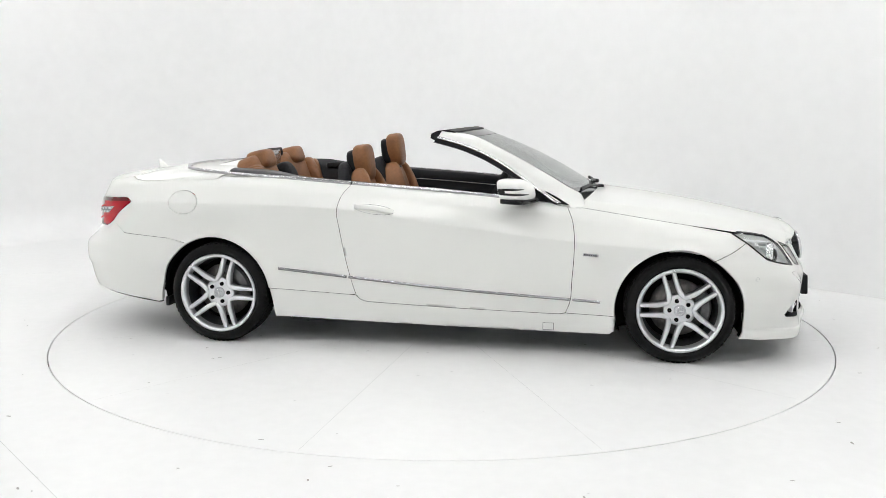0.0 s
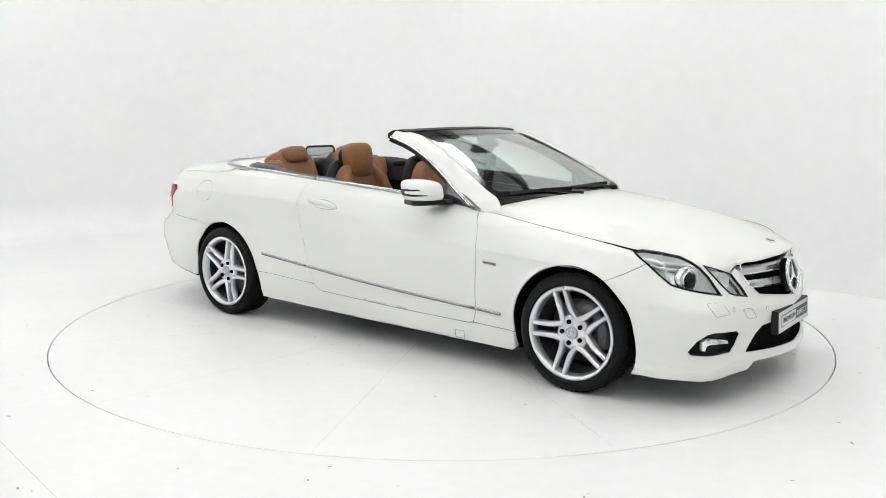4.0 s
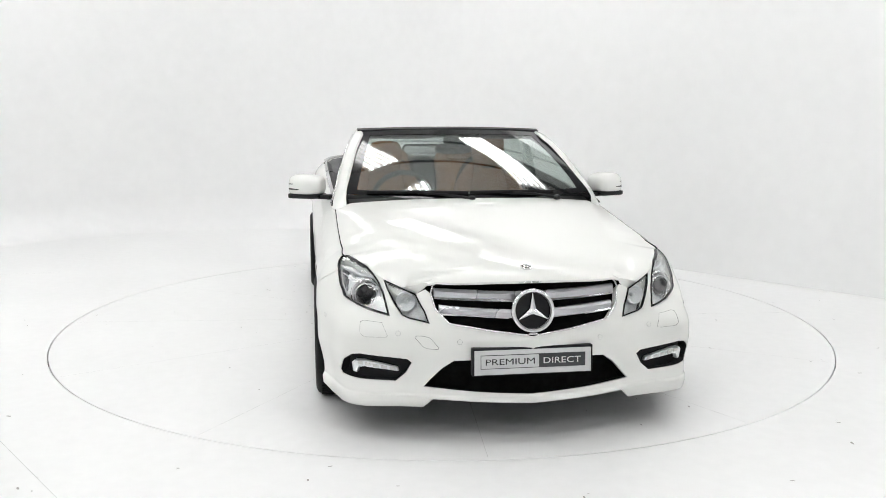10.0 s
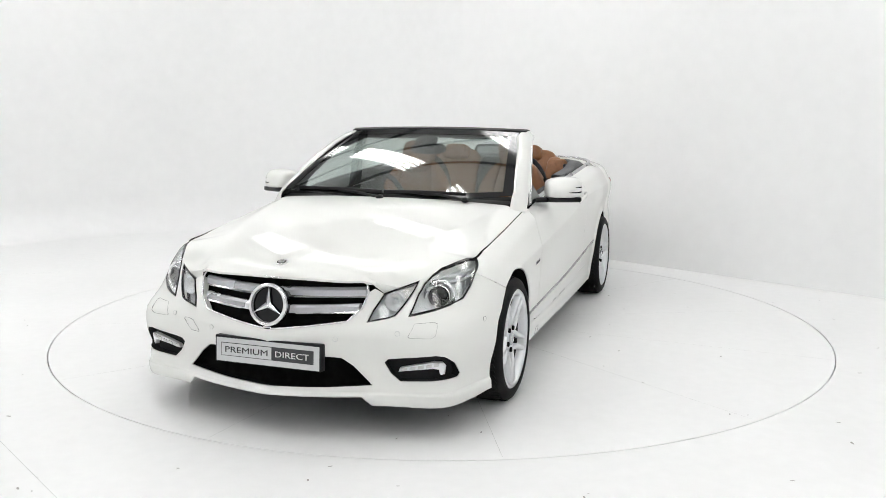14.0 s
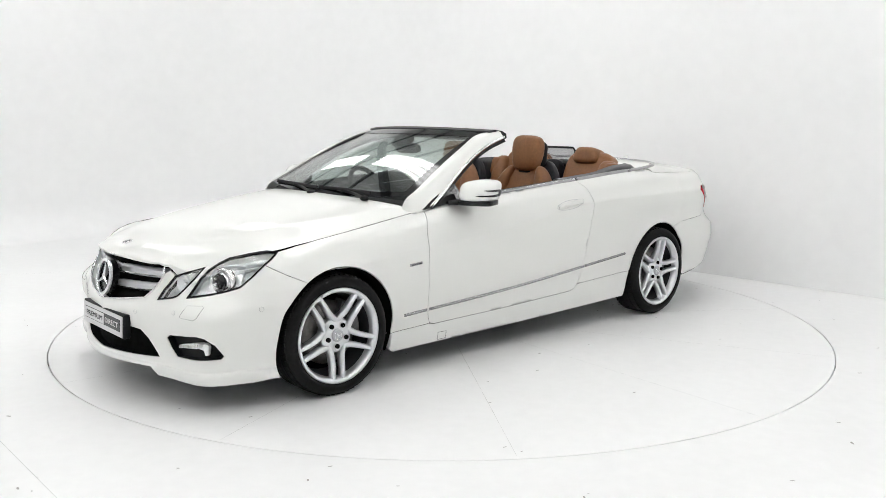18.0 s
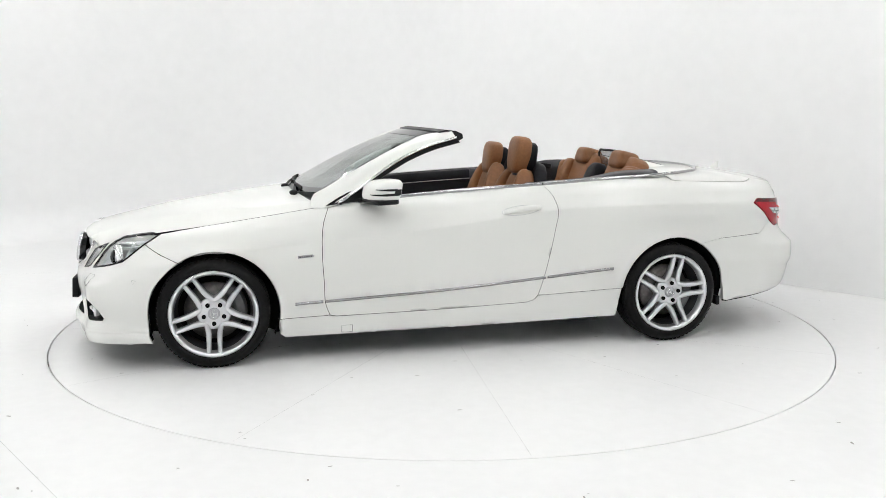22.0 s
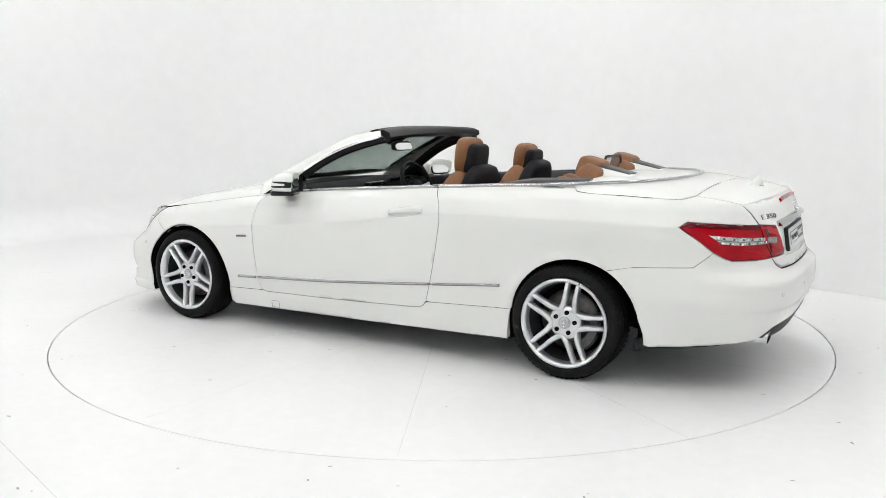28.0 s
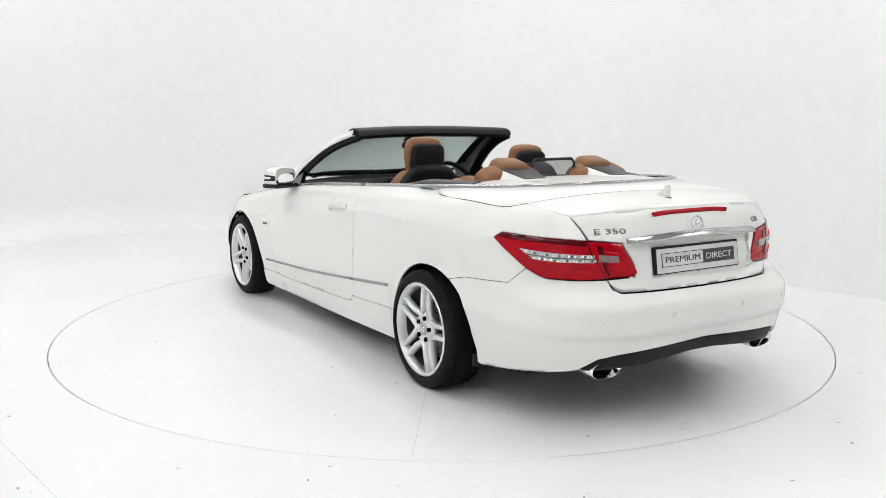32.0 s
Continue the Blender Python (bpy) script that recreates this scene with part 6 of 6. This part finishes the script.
def front_seat(y0, lift, dx=0.0):
    bm = bmesh.new()
    soft(bm, (-0.05, y0, 0.53), (0.54, 0.50, 0.17), tilt(6), p=3.5, n=9)
    seat = part("front_seat", bm, LEATHER, car, "tan leather front seat with a black back shell")
    for s in (1, -1):
        bm = bmesh.new()
        soft(bm, (-0.05, y0 + 0.225 * s, 0.56), (0.50, 0.10, 0.15), tilt(6), p=3, n=7)
        part("cushion_bolster", bm, LEATHER, seat)
    c = Vector((-0.385 + dx, y0, 0.795))
    R = tilt(-17)

    def shaped(bm, taper, power):
        for v in bm.verts:
            q = R.inverted() @ (v.co - c)
            t = min(max((q.z - 0.05) / 0.25, 0), 1)
            q.y *= 1 - taper * t ** power
            v.co = c + R @ q
    bm = bmesh.new()
    soft(bm, c + R @ Vector((0.015, 0, 0)), (0.13, 0.36, 0.58), R, p=3.2, n=10)
    shaped(bm, 0.25, 1.5)
    part("backrest", bm, LEATHER, seat)
    for s in (1, -1):
        bm = bmesh.new()
        soft(bm, c + R @ Vector((0.040, 0.195 * s, -0.02)), (0.155, 0.12, 0.57), R @ Matrix.Rotation(radians(-10 * s), 3, "Z"), p=3, n=9)
        shaped(bm, 0.50, 1.4)
        part("side_bolster", bm, LEATHER, seat)
    bm = bmesh.new()
    soft(bm, c + R @ Vector((-0.048, 0, 0.02)), (0.10, 0.475, 0.62), R, p=5, n=10)
    shaped(bm, 0.30, 1.8)
    part("back_shell", bm, DARK_LEATHER, seat, "black leather back shell")
    bm = bmesh.new()
    soft(bm, c + R @ Vector((-0.098, 0, 0.10)), (0.012, 0.20, 0.06), R, p=4, n=5)
    part("shell_grip", bm, BLACK_GLOSS, seat)
    h = Vector((-0.430 + dx, y0, 1.150 + lift))
    H = tilt(-7)
    bm = bmesh.new()
    soft(bm, h + H @ Vector((0.020, 0, -0.012)), (0.110, 0.240, 0.238), H, p=3.9, n=10)
    for v in bm.verts:
        q = H.inverted() @ (v.co - h)
        q.y *= 1 - 0.12 * min(max(-q.z / 0.10, 0), 1)
        q.x -= 0.35 * q.y * q.y
        v.co = h + H @ q
    part("headrest", bm, LEATHER, seat, "tan leather headrest")
    bm = bmesh.new()
    soft(bm, h + H @ Vector((-0.035, 0, -0.018)), (0.085, 0.220, 0.190), H, p=4.5, n=8)
    part("headrest_back", bm, DARK_LEATHER, seat, "black back of the headrest")
    for s in (1, -1):
        bm = bmesh.new()
        sweep(bm, [tuple(h + Vector((-0.005, 0.055 * s, -0.08))), tuple(h + Vector((0.012, 0.055 * s, -0.20)))], circle(0.009, 8))
        part("headrest_post", bm, BLACK_GLOSS, seat)
    bm = bmesh.new()
    soft(bm, h + Vector((0.028, 0, -0.145)), (0.05, 0.13, 0.045), H, p=4, n=5)
    part("neck_vent", bm, BLACK_PLASTIC, seat, "black neck heater vent")
    # seat belt guide
    bm = bmesh.new()
    sgn = 1 if y0 > 0 else -1
    sweep(bm, [tuple(c + R @ Vector((0.05, 0.235 * sgn, 0.16))), tuple(c + R @ Vector((0.07, 0.25 * sgn, 0.0))), tuple(c + R @ Vector((0.10, 0.25 * sgn, -0.25)))], [(-0.022, -0.001), (0.022, -0.001), (0.022, 0.001), (-0.022, 0.001)])
    part("seat_belt", bm, BLACK_PLASTIC, seat, "black seat belt")


front_seat(-0.365, -0.050, -0.045)
front_seat(0.385, 0.005)

# rear seats
for sg, sd in SIDES:
    bm = bmesh.new()
    soft(bm, (-0.86, 0.32 * sg, 0.55), (0.44, 0.50, 0.18), tilt(8), p=3.5, n=8)
    seat = part("rear_seat", bm, LEATHER, car, "tan leather rear seat")
    bm = bmesh.new()
    soft(bm, (-1.140, 0.315 * sg, 0.855), (0.16, 0.43, 0.56), tilt(-20), p=5, n=9)
    part("backrest", bm, LEATHER, seat)
    bm = bmesh.new()
    soft(bm, (-1.085, 0.52 * sg, 0.850), (0.17, 0.13, 0.46), tilt(-20), p=4.0, n=8)
    part("side_bolster", bm, LEATHER, seat)
    bm = bmesh.new()
    soft(bm, (-1.14, 0.565 * sg, 0.975), (0.18, 0.10, 0.16), tilt(-14), p=4.5, n=7)
    part("shoulder_pad", bm, LEATHER, seat)
    bm = bmesh.new()
    soft(bm, (-1.180, 0.30 * sg, 1.098), (0.150, 0.225, 0.125), tilt(-14), p=4.5, n=9)
    for v in bm.verts:
        v.co.y = 0.30 * sg + (v.co.y - 0.30 * sg) * (1 - 0.20 * min(max((v.co.z - 1.09) / 0.07, 0), 1))
    part("headrest", bm, LEATHER, seat, "tan leather headrest")
    # fairing behind the headrest
    bm = bmesh.new()
    rows = []
    for t in np.linspace(0, 1, 9):
        x = -1.215 - 0.225 * t
        w = 0.120 - 0.030 * t
        zt = 1.118 - 0.050 * t
        zb = float(deck_z(x, 0.3)) - 0.02
        rows.append([(x, (0.30 - w - 0.025) * sg, zb), (x, (0.30 - w) * sg, zt - 0.012), (x, (0.30 - w + 0.015) * sg, zt), (x, (0.30 + w - 0.015) * sg, zt), (x, (0.30 + w) * sg, zt - 0.012), (x, (0.30 + w + 0.03) * sg, zb)])
    vs = quad_grid(bm, rows)
    bm.faces.new(vs[-1]), bm.faces.new(vs[0])
    bmesh.ops.recalc_face_normals(bm, faces=bm.faces)
    fairing = part("rear_fairing", bm, PAINT, deck, sharp=50)
    bm = bmesh.new()
    rows = []
    for t in np.linspace(0, 1, 9):
        x = -1.215 - 0.205 * t
        w = 0.110 - 0.028 * t
        zt = 1.124 - 0.048 * t
        rows.append([(x, (0.30 - w) * sg, zt - 0.012), (x, (0.30 - w + 0.012) * sg, zt), (x, (0.30 + w - 0.012) * sg, zt), (x, (0.30 + w) * sg, zt - 0.012)])
    vs = quad_grid(bm, rows, False, True)
    bm.faces.new(vs[-1]), bm.faces.new(vs[0][::-1])
    part("fairing_pad", bm, GREY_TRIM, fairing, "dark grey pad on the fairing", sharp=50)
    # side covers beside the rear seats
    bm = bmesh.new()
    rows = []
    for x in np.linspace(-0.36, -1.27, 14):
        zt = float(top_edge(x)) + 0.004
        k = ramp(-0.72, -1.02, x)
        yo = 0.762 - (0.12 * ((-1.0 - x) / 0.27) ** 2 if x < -1.0 else 0)
        h = 0.004 + 0.030 * float(k)
        rows.append([(x, yo * sg, zt - 0.03), (x, yo * sg, zt + 0.002), (x, (yo - 0.03) * sg, zt + h * 0.7), (x, (yo - 0.10) * sg, zt + h), (x, (yo - 0.115) * sg, zt - 0.03), (x, (yo - 0.11) * sg, zt - 0.15)])
    vs = quad_grid(bm, rows)
    bm.faces.new(vs[-1])
    cover = part("side_cover", bm, GREY_TRIM, car, "dark grey cover beside the rear seat", sharp=60)
    # arm that hands the belt forward
    bm = bmesh.new()
    soft(bm, (-0.955, 0.650 * sg, 1.012), (0.13, 0.050, 0.045), tilt(-4), p=4, n=5)
    part("belt_presenter", bm, BLACK_PLASTIC, cover, "black arm that hands the seat belt forward")
    # door card
    bm = bmesh.new()
    rows = []
    for x in np.linspace(0.72, -0.42, 12):
        zt = float(top_edge(x)) + 0.004
        rows.append([(x, 0.755 * sg, zt), (x, 0.735 * sg, zt + 0.006), (x, 0.705 * sg, zt - 0.008), (x, 0.695 * sg, zt - 0.05), (x, 0.70 * sg, 0.74), (x, 0.66 * sg, 0.70), (x, 0.66 * sg, 0.62), (x, 0.70 * sg, 0.58), (x, 0.70 * sg, 0.36)])
    quad_grid(bm, rows)
    card = part("door_card", bm, DARK_LEATHER, doors[sg], "black leather door lining", sharp=50)
    bm = bmesh.new()
    pts = [(x, 0.6935 * sg, float(top_edge(x)) - 0.062) for x in np.linspace(0.62, -0.38, 10)]
    sweep(bm, pts, circle(0.0022, 5))
    part("stitching", bm, PALE, doors[sg], "pale stitched seam")
    bm = bmesh.new()
    soft(bm, (0.38, 0.692 * sg, 0.80), (0.13, 0.02, 0.03), p=3, n=5)
    part("inner_handle", bm, BRIGHT, doors[sg], "bright inner door handle")
    # sun visor under the header
    bm = bmesh.new()
    soft(bm, (0.185, 0.30 * sg, 1.262), (0.10, 0.38, 0.018), tilt(14), p=4, n=6)
    part("sun_visor", bm, DARK_LEATHER, header)
bm = bmesh.new()
soft(bm, (-1.05, 0, 0.80), (0.13, 0.20, 0.56), tilt(-20), p=4, n=7)
part("rear_armrest", bm, DARK_LEATHER, car, "black panel between the rear seats")
# shelf behind the rear seats
bm = bmesh.new()
box(bm, (-1.215, 0, 0.985), (0.07, 1.10, 0.10), bevel=0.015)
part("rear_shelf", bm, DARK_LEATHER, car)
# draught screen between the rear headrests
bm = bmesh.new()
pts = [(-1.20, -0.145, 1.03), (-1.20, -0.150, 1.135), (-1.20, -0.130, 1.157), (-1.20, 0.130, 1.157), (-1.20, 0.150, 1.135), (-1.20, 0.145, 1.03)]
sweep(bm, pts, circle(0.008, 8), up=(1, 0, 0))
frame_s = part("draught_screen", bm, BLACK_PLASTIC, car, "black framed mesh draught screen")
bm = bmesh.new()
bm.faces.new([bm.verts.new(q) for q in pts])
part("screen_mesh", bm, SMOKE, frame_s, "smoked see-through mesh")

# inside mirror and sensor housing
bm = bmesh.new()
soft(bm, (0.322, 0.0, 1.185), (0.045, 0.235, 0.068), tilt(5), p=3.2, n=8)
rv = part("inside_mirror", bm, BLACK_PLASTIC, car, "black inside mirror")
bm = bmesh.new()
soft(bm, (0.300, 0.0, 1.184), (0.006, 0.215, 0.055), tilt(5), p=4, n=6)
part("mirror_glass", bm, MIRROR, rv)
bm = bmesh.new()
soft(bm, (0.36, 0.0, 1.232), (0.13, 0.14, 0.05), tilt(26), p=3, n=7)
part("sensor_housing", bm, BLACK_PLASTIC, rv)
bm = bmesh.new()
sweep(bm, [(0.34, 0, 1.225), (0.328, 0, 1.195)], circle(0.012, 8), up=(1, 0, 0))
part("mirror_stalk", bm, BLACK_PLASTIC, rv)


# ---------------------------------------------------------------- what moves
def motions():
    rows = [(t * 0.5, pose(0, 0, 0, 0, 0, AXIS_START + AXIS_TURN * t * 0.5)) for t in range(65)]
    walk(disc, rows)
    walk(car, [(t, m @ pose(0, CAR_Y, 0, 0, 0, CAR_YAW)) for t, m in rows])


CAR_Y, CAR_YAW = 0.016, -0.27
motions()
